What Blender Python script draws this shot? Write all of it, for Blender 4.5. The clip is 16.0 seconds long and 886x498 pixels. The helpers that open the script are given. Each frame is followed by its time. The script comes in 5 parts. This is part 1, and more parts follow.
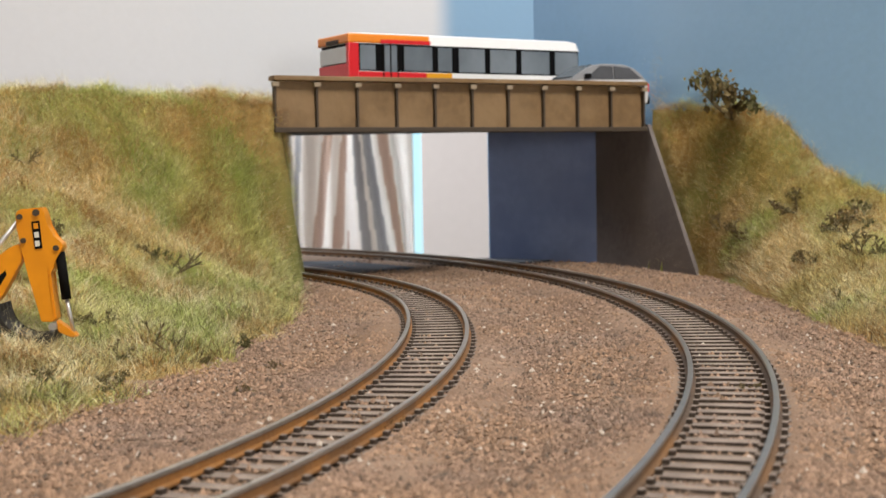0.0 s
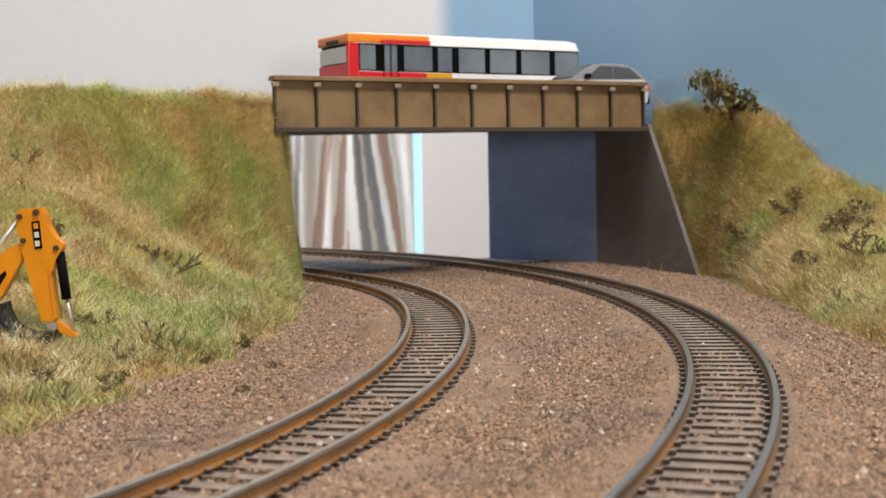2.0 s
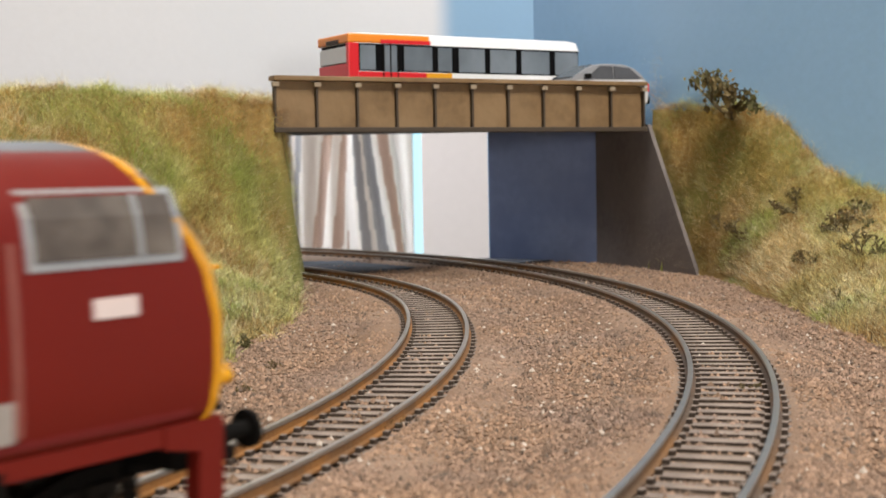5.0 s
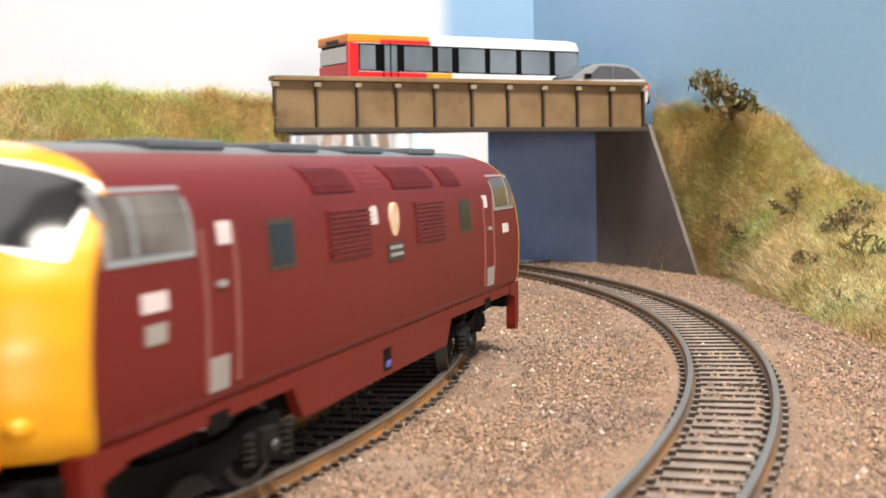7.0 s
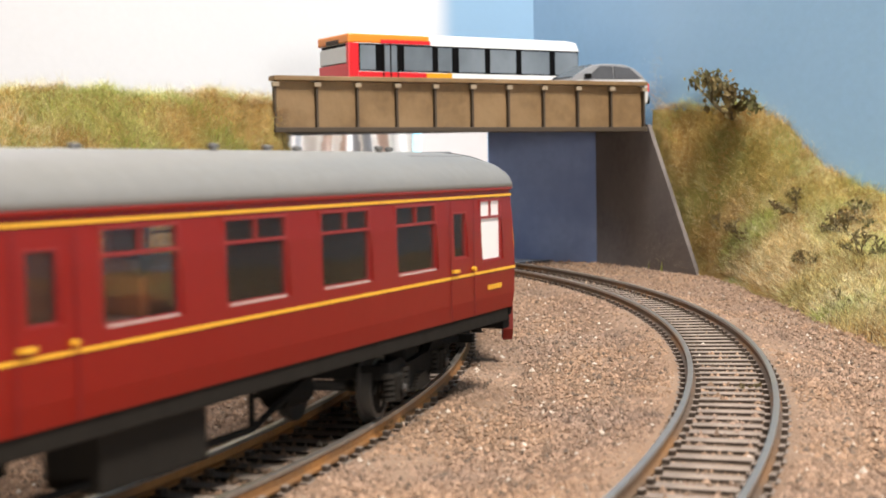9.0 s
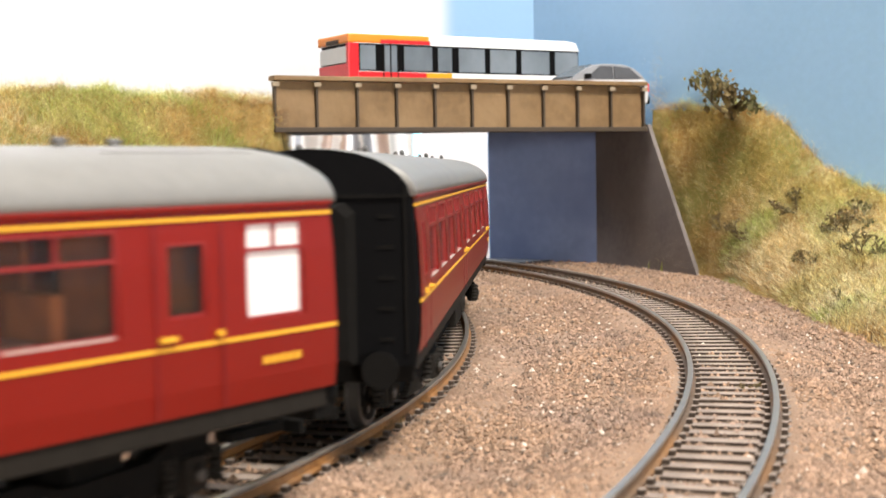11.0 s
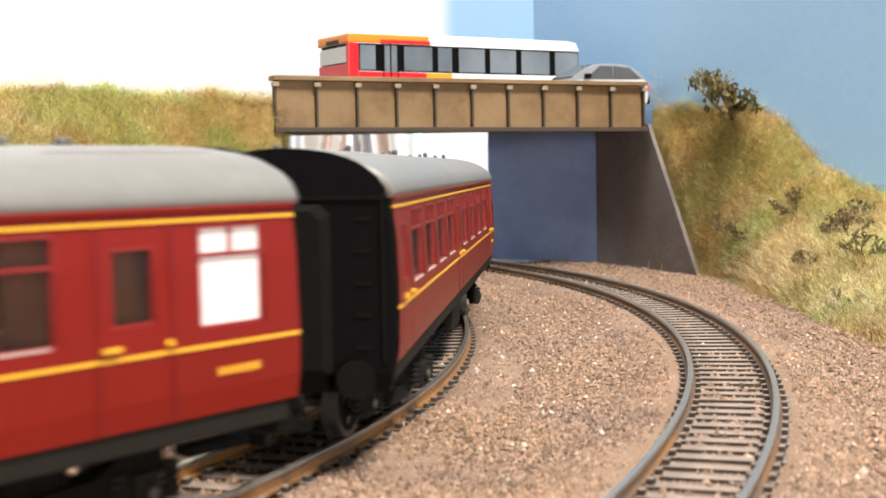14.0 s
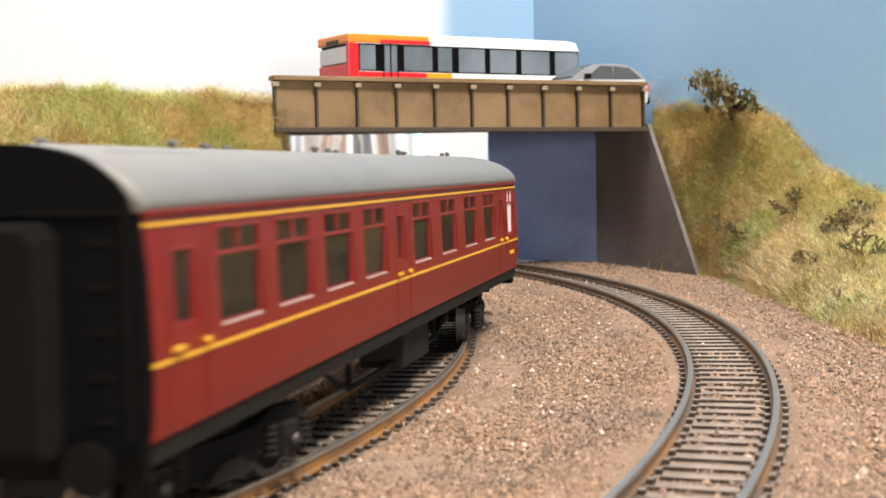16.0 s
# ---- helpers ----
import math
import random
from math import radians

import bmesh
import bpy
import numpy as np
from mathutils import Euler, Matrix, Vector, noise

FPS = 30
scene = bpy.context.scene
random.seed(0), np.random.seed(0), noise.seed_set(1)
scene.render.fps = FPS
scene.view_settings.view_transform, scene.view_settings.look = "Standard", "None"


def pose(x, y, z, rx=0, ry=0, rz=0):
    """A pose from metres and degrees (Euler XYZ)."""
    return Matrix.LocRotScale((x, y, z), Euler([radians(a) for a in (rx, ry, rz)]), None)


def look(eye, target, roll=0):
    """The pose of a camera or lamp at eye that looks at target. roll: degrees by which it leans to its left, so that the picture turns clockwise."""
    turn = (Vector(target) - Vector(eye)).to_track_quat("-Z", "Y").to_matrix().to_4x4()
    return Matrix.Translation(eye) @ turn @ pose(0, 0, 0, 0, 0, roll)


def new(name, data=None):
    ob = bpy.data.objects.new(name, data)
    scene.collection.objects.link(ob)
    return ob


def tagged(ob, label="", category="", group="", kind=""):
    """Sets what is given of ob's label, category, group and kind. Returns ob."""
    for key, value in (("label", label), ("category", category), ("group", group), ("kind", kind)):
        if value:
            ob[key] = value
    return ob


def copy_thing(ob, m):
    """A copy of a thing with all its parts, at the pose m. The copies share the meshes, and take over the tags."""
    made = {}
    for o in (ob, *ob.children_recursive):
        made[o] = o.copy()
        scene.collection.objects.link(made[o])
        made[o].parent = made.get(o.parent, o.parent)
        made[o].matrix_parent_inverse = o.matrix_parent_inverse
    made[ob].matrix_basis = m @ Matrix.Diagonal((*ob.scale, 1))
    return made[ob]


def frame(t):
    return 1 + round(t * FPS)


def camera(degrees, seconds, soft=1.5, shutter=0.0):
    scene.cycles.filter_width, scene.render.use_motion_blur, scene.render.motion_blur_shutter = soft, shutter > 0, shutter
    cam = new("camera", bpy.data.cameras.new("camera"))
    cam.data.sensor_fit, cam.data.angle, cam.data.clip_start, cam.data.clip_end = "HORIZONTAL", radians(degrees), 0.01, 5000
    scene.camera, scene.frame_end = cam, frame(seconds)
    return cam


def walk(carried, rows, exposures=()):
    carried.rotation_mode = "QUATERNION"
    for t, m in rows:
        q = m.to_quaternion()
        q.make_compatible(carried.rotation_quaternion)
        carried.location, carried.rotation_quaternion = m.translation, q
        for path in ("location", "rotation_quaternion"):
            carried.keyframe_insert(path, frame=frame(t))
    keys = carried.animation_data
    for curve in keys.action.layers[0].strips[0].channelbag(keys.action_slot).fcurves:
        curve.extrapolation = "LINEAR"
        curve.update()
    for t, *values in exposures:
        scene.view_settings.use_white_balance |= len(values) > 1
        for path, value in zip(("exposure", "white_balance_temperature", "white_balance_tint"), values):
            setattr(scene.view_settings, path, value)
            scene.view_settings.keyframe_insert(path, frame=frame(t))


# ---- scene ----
# All plan numbers below are millimetres of the model; K turns them into metres.
K = 0.001
cam = camera(37.0, 16.0, soft=1.5, shutter=0.5)
EYE = (0.0, 0.0, 0.0456)
AIM = (0.0, 1.0, 0.0456 - math.tan(radians(3.42)))
VIEW = look(EYE, AIM, -0.99)
walk(cam, [(0.0, VIEW), (16.0, VIEW)], exposures=[(0.0, -0.29), (4.2, -0.29), (6.5, 0.28), (7.0, 0.36), (7.5, 0.34), (8.0, 0.30), (8.5, 0.40), (9.0, 0.30), (11.5, 0.56), (12.5, 0.34), (13.5, 0.46), (14.5, 0.56), (15.5, 0.40), (16.0, 0.40)])
cam.data.dof.use_dof, cam.data.dof.focus_distance, cam.data.dof.aperture_fstop = True, 0.37, 45

# ---- light ----
world = bpy.data.worlds.new("room_air")
scene.world = world
world.use_nodes = True
world.node_tree.nodes["Background"].inputs[0].default_value = (0.75, 0.82, 1.0, 1)
world.node_tree.nodes["Background"].inputs[1].default_value = 0.25


def area(name, eye, target, sx, sy, watts, colour):
    d = bpy.data.lights.new(name, "AREA")
    d.shape, d.size, d.size_y, d.energy, d.color = "RECTANGLE", sx, sy, watts, colour
    ob = new(name, d)
    ob.matrix_world = look(eye, target)
    return ob


area("ceiling_lamp", (0.45, -0.30, 1.20), (0.0, 0.5, 0.03), 0.30, 0.30, 24.5, (1.0, 0.93, 0.84))
area("ceiling_lamp", (-0.22, 0.25, 1.45), (-0.02, 0.55, 0.0), 0.9, 0.9, 13.5, (1.0, 0.99, 0.98))
area("room_lamp", (0.56, -1.2, 0.09), (0.0, 0.6, 0.08), 0.25, 0.25, 8, (1.0, 0.94, 0.88))
# unseen fill lamp added behind the opening to brighten the curtain
area("curtain_fill", (-0.55, 1.22, 0.60), (-0.08, 1.42, 0.04), 0.5, 0.5, 17, (0.88, 0.93, 1.0))


# ---- materials ----
def material(name, colour, rough=0.6, metal=0.0, spread=0.15, scale=400.0, bump=0.15, second=None, coarse=40.0, spec=0.5, per=0.0, glow=0.0):
    """A procedural surface: two scales of noise over the colour, relief, and, with per, a change from piece to piece."""
    m = bpy.data.materials.new(name)
    m.use_nodes = True
    n, l = m.node_tree.nodes, m.node_tree.links
    b = n["Principled BSDF"]
    b.inputs["Roughness"].default_value, b.inputs["Metallic"].default_value = rough, metal
    b.inputs["Specular IOR Level"].default_value = spec
    tc = n.new("ShaderNodeTexCoord")
    fine, large = n.new("ShaderNodeTexNoise"), n.new("ShaderNodeTexNoise")
    fine.inputs["Scale"].default_value, large.inputs["Scale"].default_value = scale, coarse
    fine.inputs["Detail"].default_value = large.inputs["Detail"].default_value = 5
    for t in (fine, large):
        l.new(tc.outputs["Object"], t.inputs["Vector"])
    dark = [c * (1 - spread) for c in colour]
    light = [min(1, c * (1 + spread)) for c in colour]
    ramp = n.new("ShaderNodeMix")
    ramp.data_type = "RGBA"
    ramp.inputs["A"].default_value, ramp.inputs["B"].default_value = (*dark, 1), (*light, 1)
    l.new(fine.outputs["Fac"], ramp.inputs["Factor"])
    out = ramp.outputs["Result"]
    if second:
        steps = n.new("ShaderNodeMapRange")
        steps.inputs["From Min"].default_value, steps.inputs["From Max"].default_value = 0.42, 0.62
        l.new(large.outputs["Fac"], steps.inputs["Value"])
        mix = n.new("ShaderNodeMix")
        mix.data_type = "RGBA"
        mix.inputs["B"].default_value = (*second, 1)
        l.new(steps.outputs["Result"], mix.inputs["Factor"])
        l.new(out, mix.inputs["A"])
        out = mix.outputs["Result"]
    if per:
        info = n.new("ShaderNodeNewGeometry")
        hs = n.new("ShaderNodeHueSaturation")
        mr = n.new("ShaderNodeMapRange")
        mr.inputs["To Min"].default_value, mr.inputs["To Max"].default_value = 1 - per, 1 + per
        l.new(info.outputs["Random Per Island"], mr.inputs["Value"])
        l.new(mr.outputs["Result"], hs.inputs["Value"])
        l.new(out, hs.inputs["Color"])
        out = hs.outputs["Color"]
    l.new(out, b.inputs["Base Color"])
    if bump:
        bp = n.new("ShaderNodeBump")
        bp.inputs["Strength"].default_value, bp.inputs["Distance"].default_value = bump, 0.0008
        l.new(fine.outputs["Fac"], bp.inputs["Height"])
        l.new(bp.outputs["Normal"], b.inputs["Normal"])
    if glow:
        l.new(out, b.inputs["Emission Color"])
        b.inputs["Emission Strength"].default_value = glow
    return m


def clear(name, colour=(0.9, 0.95, 0.95), haze=0.0, rough=0.05):
    """Thin glazing: a clear pane with a real gloss and a painted haze of reflections."""
    m = bpy.data.materials.new(name)
    m.use_nodes = True
    n, l = m.node_tree.nodes, m.node_tree.links
    n.remove(n["Principled BSDF"])
    tr, gl, mx, fr = (n.new("ShaderNode" + k) for k in ("BsdfTransparent", "BsdfGlossy", "MixShader", "Fresnel"))
    tr.inputs["Color"].default_value = (*colour, 1)
    gl.inputs["Roughness"].default_value = rough
    fr.inputs["IOR"].default_value = 1.22
    l.new(fr.outputs[0], mx.inputs[0])
    l.new(tr.outputs[0], mx.inputs[1])
    l.new(gl.outputs[0], mx.inputs[2])
    # a pale diffuse share, uneven by noise, imitates hazy reflections
    df, top = n.new("ShaderNodeBsdfDiffuse"), n.new("ShaderNodeMixShader")
    df.inputs["Color"].default_value = (0.62, 0.50, 0.46, 1)
    haze_noise = n.new("ShaderNodeTexNoise")
    haze_noise.inputs["Scale"].default_value = 90
    amount = n.new("ShaderNodeMath")
    amount.operation = "MULTIPLY"
    amount.inputs[1].default_value = haze * 2
    l.new(haze_noise.outputs["Fac"], amount.inputs[0])
    l.new(amount.outputs[0], top.inputs[0])
    l.new(mx.outputs[0], top.inputs[1])
    l.new(df.outputs[0], top.inputs[2])
    l.new(top.outputs[0], n["Material Output"].inputs["Surface"])
    return m


SOIL = material("ballast_ground", (0.27, 0.17, 0.11), 0.95, 0, 0.5, 1600, 0.9, (0.32, 0.22, 0.155), 30)
STONE = material("ballast_stone", (0.34, 0.22, 0.145), 0.92, 0, 0.25, 900, 0.2, (0.29, 0.20, 0.15), 22, per=0.42)
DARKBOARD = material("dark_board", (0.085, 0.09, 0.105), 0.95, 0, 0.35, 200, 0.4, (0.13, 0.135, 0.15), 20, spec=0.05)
SLEEPER = material("sleeper_grey_brown", (0.23, 0.185, 0.155), 0.9, 0, 0.3, 900, 0.4, (0.30, 0.24, 0.20), 120, per=0.1, spec=0.2)
SLEEPERSIDE = material("sleeper_side_shade", (0.075, 0.056, 0.044), 0.8, 0, 0.3, 900, 0.3, spec=0.2)
RUSTDARK = material("rail_brown", (0.13, 0.085, 0.055), 0.65, 0.1, 0.35, 700, 0.3, (0.24, 0.12, 0.045), 25)
RUST = material("rail_rust", (0.32, 0.145, 0.04), 0.6, 0.1, 0.35, 700, 0.3, (0.20, 0.10, 0.04), 60)
STEEL = material("rail_steel", (0.46, 0.42, 0.38), 0.32, 0.8, 0.2, 500, 0.05)
EARTH = material("bank_earth", (0.30, 0.19, 0.06), 0.95, 0, 0.4, 500, 0.8, (0.22, 0.22, 0.06), 22)
STRAW = material("dry_grass", (0.76, 0.57, 0.27), 0.45, 0, 0.3, 60, 0, (0.62, 0.46, 0.15), 28, per=0.45)
RUSSET = material("russet_grass", (0.50, 0.26, 0.07), 0.6, 0, 0.3, 60, 0, (0.32, 0.19, 0.06), 28, per=0.45)
PALEGRASS = material("bleached_grass", (0.84, 0.76, 0.50), 0.3, 0, 0.2, 60, 0, (0.62, 0.60, 0.26), 28, per=0.3)
GREEN = material("green_grass", (0.42, 0.50, 0.13), 0.5, 0, 0.3, 60, 0, (0.70, 0.68, 0.28), 34, per=0.4)
TWIG = material("brown_twig", (0.10, 0.075, 0.04), 0.9, 0, 0.4, 500, 0.3, (0.15, 0.13, 0.06), 90, per=0.3)
WALLS = material("backscene_painted_light", (0.72, 0.73, 0.765), 0.85, 0, 0.03, 300, 0.1, (0.69, 0.71, 0.75), 6)
BLUE = material("backscene_blue", (0.275, 0.45, 0.66), 0.85, 0, 0.06, 300, 0.12, (0.31, 0.48, 0.69), 9, spec=0.2)
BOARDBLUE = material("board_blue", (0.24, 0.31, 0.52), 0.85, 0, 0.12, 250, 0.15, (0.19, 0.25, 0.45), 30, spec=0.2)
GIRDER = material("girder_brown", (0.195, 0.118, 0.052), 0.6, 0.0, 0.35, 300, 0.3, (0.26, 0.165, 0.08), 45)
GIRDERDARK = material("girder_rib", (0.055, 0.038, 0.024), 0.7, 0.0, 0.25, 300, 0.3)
CONCRETE = material("abutment_grey", (0.15, 0.13, 0.125), 0.9, 0, 0.3, 300, 0.4, (0.19, 0.165, 0.155), 25)
ROAD = material("road_grey", (0.10, 0.10, 0.10), 0.9, 0, 0.3, 800, 0.4)
MAROON = material("maroon_paint", (0.205, 0.0095, 0.0045), 0.4, 0, 0.06, 300, 0.05, (0.19, 0.009, 0.0045), 25, spec=0.3)
LOCOMAROON = material("loco_maroon", (0.158, 0.011, 0.006), 0.45, 0, 0.06, 300, 0.05, (0.145, 0.0105, 0.006), 25, spec=0.3)
ROOFGREY = material("roof_grey", (0.205, 0.20, 0.19), 0.45, 0, 0.12, 400, 0.08, (0.185, 0.18, 0.175), 30)
LOCOROOF = material("loco_roof", (0.12, 0.13, 0.14), 0.45, 0, 0.1, 400, 0.08)
YELLOW = material("warning_yellow", (0.76, 0.35, 0.008), 0.32, 0, 0.05, 300, 0.04)
LINING = material("lining_yellow", (0.75, 0.40, 0.03), 0.45, 0, 0.08, 300, 0)
BLACK = material("underframe_black", (0.006, 0.0055, 0.005), 0.8, 0, 0.3, 300, 0.2, spec=0.1)
BLACKGLOSS = material("gangway_black", (0.004, 0.004, 0.0045), 0.7, 0, 0.2, 300, 0.1, spec=0.06)
WHITE = material("white_paint", (0.80, 0.80, 0.80), 0.4, 0, 0.03, 300, 0)
WHEEL = material("wheel_metal", (0.10, 0.095, 0.09), 0.5, 0.8, 0.2, 300, 0.1)
ORANGERED = material("bus_orange", (0.85, 0.26, 0.02), 0.3, 0, 0.05, 300, 0)
BUSRED = material("bus_red", (0.66, 0.015, 0.02), 0.3, 0, 0.05, 300, 0)
SILVER = material("car_silver", (0.62, 0.62, 0.63), 0.35, 0.1, 0.05, 300, 0)
DARKGLASS = material("dark_glass", (0.018, 0.018, 0.02), 0.15, 0, 0.1, 300, 0, spec=0.2)
DIGGER = material("excavator_yellow", (0.78, 0.29, 0.008), 0.4, 0, 0.08, 300, 0.06, (0.70, 0.25, 0.008), 60)
CARROOF = material("car_roof_grey", (0.27, 0.27, 0.28), 0.35, 0.1, 0.06, 300, 0)
CARGLASS = material("car_glass", (0.075, 0.075, 0.08), 0.15, 0, 0.2, 300, 0, spec=0.4)
RUBBER = material("dark_rubber", (0.02, 0.018, 0.016), 0.6, 0, 0.3, 300, 0.2)
CLOTH = material("curtain_cloth", (0.88, 0.83, 0.79), 0.9, 0, 0.05, 200, 0.1)
CLOTHTAN = material("curtain_tan", (0.60, 0.45, 0.37), 0.9, 0, 0.08, 200, 0.1)
CLOTHGREY = material("curtain_grey", (0.42, 0.41, 0.42), 0.9, 0, 0.08, 200, 0.1)
DAYLIGHT = material("window_daylight", (0.52, 0.86, 1.0), 0.5, 0, 0.02, 20, 0, glow=1.0)
PANEL = material("panel_paint", (0.62, 0.57, 0.55), 0.8, 0, 0.04, 100, 0.1)
PLASTER = material("room_plaster", (0.72, 0.70, 0.66), 0.9, 0, 0.05, 60, 0.1)
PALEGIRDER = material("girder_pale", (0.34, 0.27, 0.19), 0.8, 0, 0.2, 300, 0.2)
SEAT = material("seat_cloth", (0.46, 0.19, 0.06), 0.9, 0, 0.3, 300, 0.1, (0.24, 0.09, 0.05), 60)
TABLE = material("table_cream", (0.42, 0.33, 0.30), 0.6, 0, 0.1, 300, 0)
PINK = material("louvre_maroon", (0.17, 0.010, 0.012), 0.5, 0, 0.06, 300, 0)
REDLAMP = material("tail_lamp", (1.0, 0.10, 0.02), 0.4, 0, 0.02, 20, 0, glow=0.8)
SILVERBAR = material("silver_trim", (0.55, 0.54, 0.52), 0.35, 0.6, 0.1, 300, 0)
PALESTONE = material("pale_stone", (0.60, 0.52, 0.44), 0.85, 0, 0.2, 500, 0.1)
DARKSTONE = material("dark_stone", (0.15, 0.108, 0.08), 0.9, 0, 0.3, 500, 0.1)
MOSS = material("scrub_foliage", (0.15, 0.105, 0.04), 0.9, 0, 0.4, 300, 0, (0.105, 0.10, 0.035), 120, per=0.4)
BUSGLASS = material("bus_glass", (0.12, 0.14, 0.16), 0.12, 0, 0.3, 60, 0, (0.20, 0.23, 0.26), 25)
PALEBAR = material("decal_white", (0.70, 0.68, 0.62), 0.5, 0, 0.05, 300, 0)
MAROONTRIM = material("window_trim", (0.24, 0.018, 0.016), 0.4, 0, 0.06, 300, 0)
FROST = material("frosted_pane", (0.85, 0.80, 0.80), 0.35, 0, 0.03, 100, 0)
VENT = material("vent_grey", (0.12, 0.115, 0.11), 0.6, 0, 0.2, 300, 0.1)
SOLEBAR = material("solebar_grey", (0.017, 0.0145, 0.012), 0.8, 0, 0.25, 300, 0.2, spec=0.12)
CABGLASS = material("cab_glass", (0.09, 0.07, 0.055), 0.12, 0, 0.4, 80, 0, (0.19, 0.16, 0.13), 90)
HANDRAIL = material("handrail_dull", (0.30, 0.10, 0.08), 0.5, 0.2, 0.1, 300, 0)
WHITEPANEL = material("white_panel", (0.70, 0.60, 0.58), 0.5, 0, 0.06, 300, 0)
EMBLEM = material("emblem_cream", (0.75, 0.45, 0.22), 0.5, 0, 0.2, 900, 0, (0.75, 0.55, 0.45), 400)
CAPBLUE = material("filler_blue", (0.08, 0.12, 0.42), 0.4, 0, 0.1, 300, 0)
TINT = clear("tinted_glass", (0.85, 0.78, 0.75), 0.022, 0.03)
BEDDING = material("trackbed_shade", (0.17, 0.125, 0.095), 0.95, 0, 0.5, 1500, 0.8, (0.17, 0.12, 0.085), 60, spec=0.1)


def painted_wall_light(m):
    """The wall's light edge put into colour: off-white, softly, into light blue."""
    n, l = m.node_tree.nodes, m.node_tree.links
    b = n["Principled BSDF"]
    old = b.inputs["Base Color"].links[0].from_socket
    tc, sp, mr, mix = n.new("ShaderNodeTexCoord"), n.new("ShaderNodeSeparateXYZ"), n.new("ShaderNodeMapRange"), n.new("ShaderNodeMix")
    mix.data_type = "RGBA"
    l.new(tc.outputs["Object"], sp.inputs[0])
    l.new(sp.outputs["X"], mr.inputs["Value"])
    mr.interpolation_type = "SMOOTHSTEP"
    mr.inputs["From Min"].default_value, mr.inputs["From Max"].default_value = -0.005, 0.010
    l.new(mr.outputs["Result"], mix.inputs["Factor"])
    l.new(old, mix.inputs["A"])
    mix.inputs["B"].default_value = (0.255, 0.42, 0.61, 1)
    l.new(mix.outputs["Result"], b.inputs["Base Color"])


painted_wall_light(WALLS)


# ---- mesh helpers ----
def part(name, bm, mat, parent=None, label="", smooth=False):
    """Links a bmesh, drawn in millimetres, as one mesh object under its thing."""
    bmesh.ops.recalc_face_normals(bm, faces=bm.faces)
    bm.transform(Matrix.Scale(K, 4))
    me = bpy.data.meshes.new(name)
    for f in bm.faces:
        f.smooth = smooth
    bm.to_mesh(me)
    bm.free()
    for one in mat if isinstance(mat, (list, tuple)) else [mat]:
        me.materials.append(one)
    ob = new(name, me)
    if parent:
        ob.parent = parent
    if label:
        tagged(ob, label)
    return ob


def box(bm, x0, x1, y0, y1, z0, z1, bevel=0.0, m=None, mat=0):
    r = bmesh.ops.create_cube(bm, size=1)
    t = Matrix.Translation(((x0 + x1) / 2, (y0 + y1) / 2, (z0 + z1) / 2)) @ Matrix.Diagonal((x1 - x0, y1 - y0, z1 - z0, 1))
    bmesh.ops.transform(bm, matrix=(m @ t) if m else t, verts=r["verts"])
    faces = {f for v in r["verts"] for f in v.link_faces}
    for f in faces:
        f.material_index = mat
    if bevel:
        edges = list({e for v in r["verts"] for e in v.link_edges})
        g = bmesh.ops.bevel(bm, geom=edges, offset=bevel, segments=2, affect="EDGES", profile=0.5)
        for f in g["faces"]:
            f.material_index = mat
    return bm


def cyl(bm, a, b, r0, r1=None, seg=16, mat=0):
    """A round bar from a to b."""
    a, b = Vector(a), Vector(b)
    r1 = r0 if r1 is None else r1
    g = bmesh.ops.create_cone(bm, cap_ends=True, segments=seg, radius1=r0, radius2=r1, depth=(b - a).length)
    q = (b - a).to_track_quat("Z", "Y").to_matrix().to_4x4()
    bmesh.ops.transform(bm, matrix=Matrix.Translation((a + b) / 2) @ q, verts=g["verts"])
    for f in {f for v in g["verts"] for f in v.link_faces}:
        f.material_index = mat
    return bm


def loft(bm, rings, closed=True, caps=True, mat=0):
    """Skin over rings of equally many points."""
    vs = [[bm.verts.new(p) for p in ring] for ring in rings]
    n = len(vs[0])
    for a, b in zip(vs, vs[1:]):
        for i in range(n if closed else n - 1):
            j = (i + 1) % n
            try:
                bm.faces.new((a[i], a[j], b[j], b[i])).material_index = mat
            except ValueError:
                pass
    if caps and closed:
        bm.faces.new(vs[0]).material_index = mat
        bm.faces.new(list(reversed(vs[-1]))).material_index = mat
    return vs


def prism(bm, outline, y0, y1, mat=0, m=None):
    """An outline in x and z, carried from y0 to y1."""
    a = [bm.verts.new((x, y0, z)) for x, z in outline]
    b = [bm.verts.new((x, y1, z)) for x, z in outline]
    n = len(a)
    fs = [bm.faces.new(a), bm.faces.new(list(reversed(b)))]
    for i in range(n):
        fs.append(bm.faces.new((a[i], b[i], b[(i + 1) % n], a[(i + 1) % n])))
    for f in fs:
        f.material_index = mat
    if m:
        bmesh.ops.transform(bm, matrix=m, verts=a + b)
    return bm


def thing(name, label, category, group="", x=0, y=0, z=0, rz=0):
    ob = new(name)
    ob.matrix_basis = pose(x * K, y * K, z * K, 0, 0, rz)
    return tagged(ob, label, category, group)


def many(name, verts, faces, mats, index=None, parent=None, smooth=False):
    """A large joined mesh from arrays, in millimetres."""
    me = bpy.data.meshes.new(name)
    me.from_pydata((np.asarray(verts) * K).tolist(), [], faces)
    for one in mats:
        me.materials.append(one)
    if index is not None:
        me.polygons.foreach_set("material_index", np.asarray(index, dtype=np.int32))
    if smooth:
        me.polygons.foreach_set("use_smooth", np.ones(len(me.polygons), dtype=bool))
    ob = new(name, me)
    if parent:
        ob.parent = parent
    return ob


# ---- track lines ----
RAILTOP = 0.0
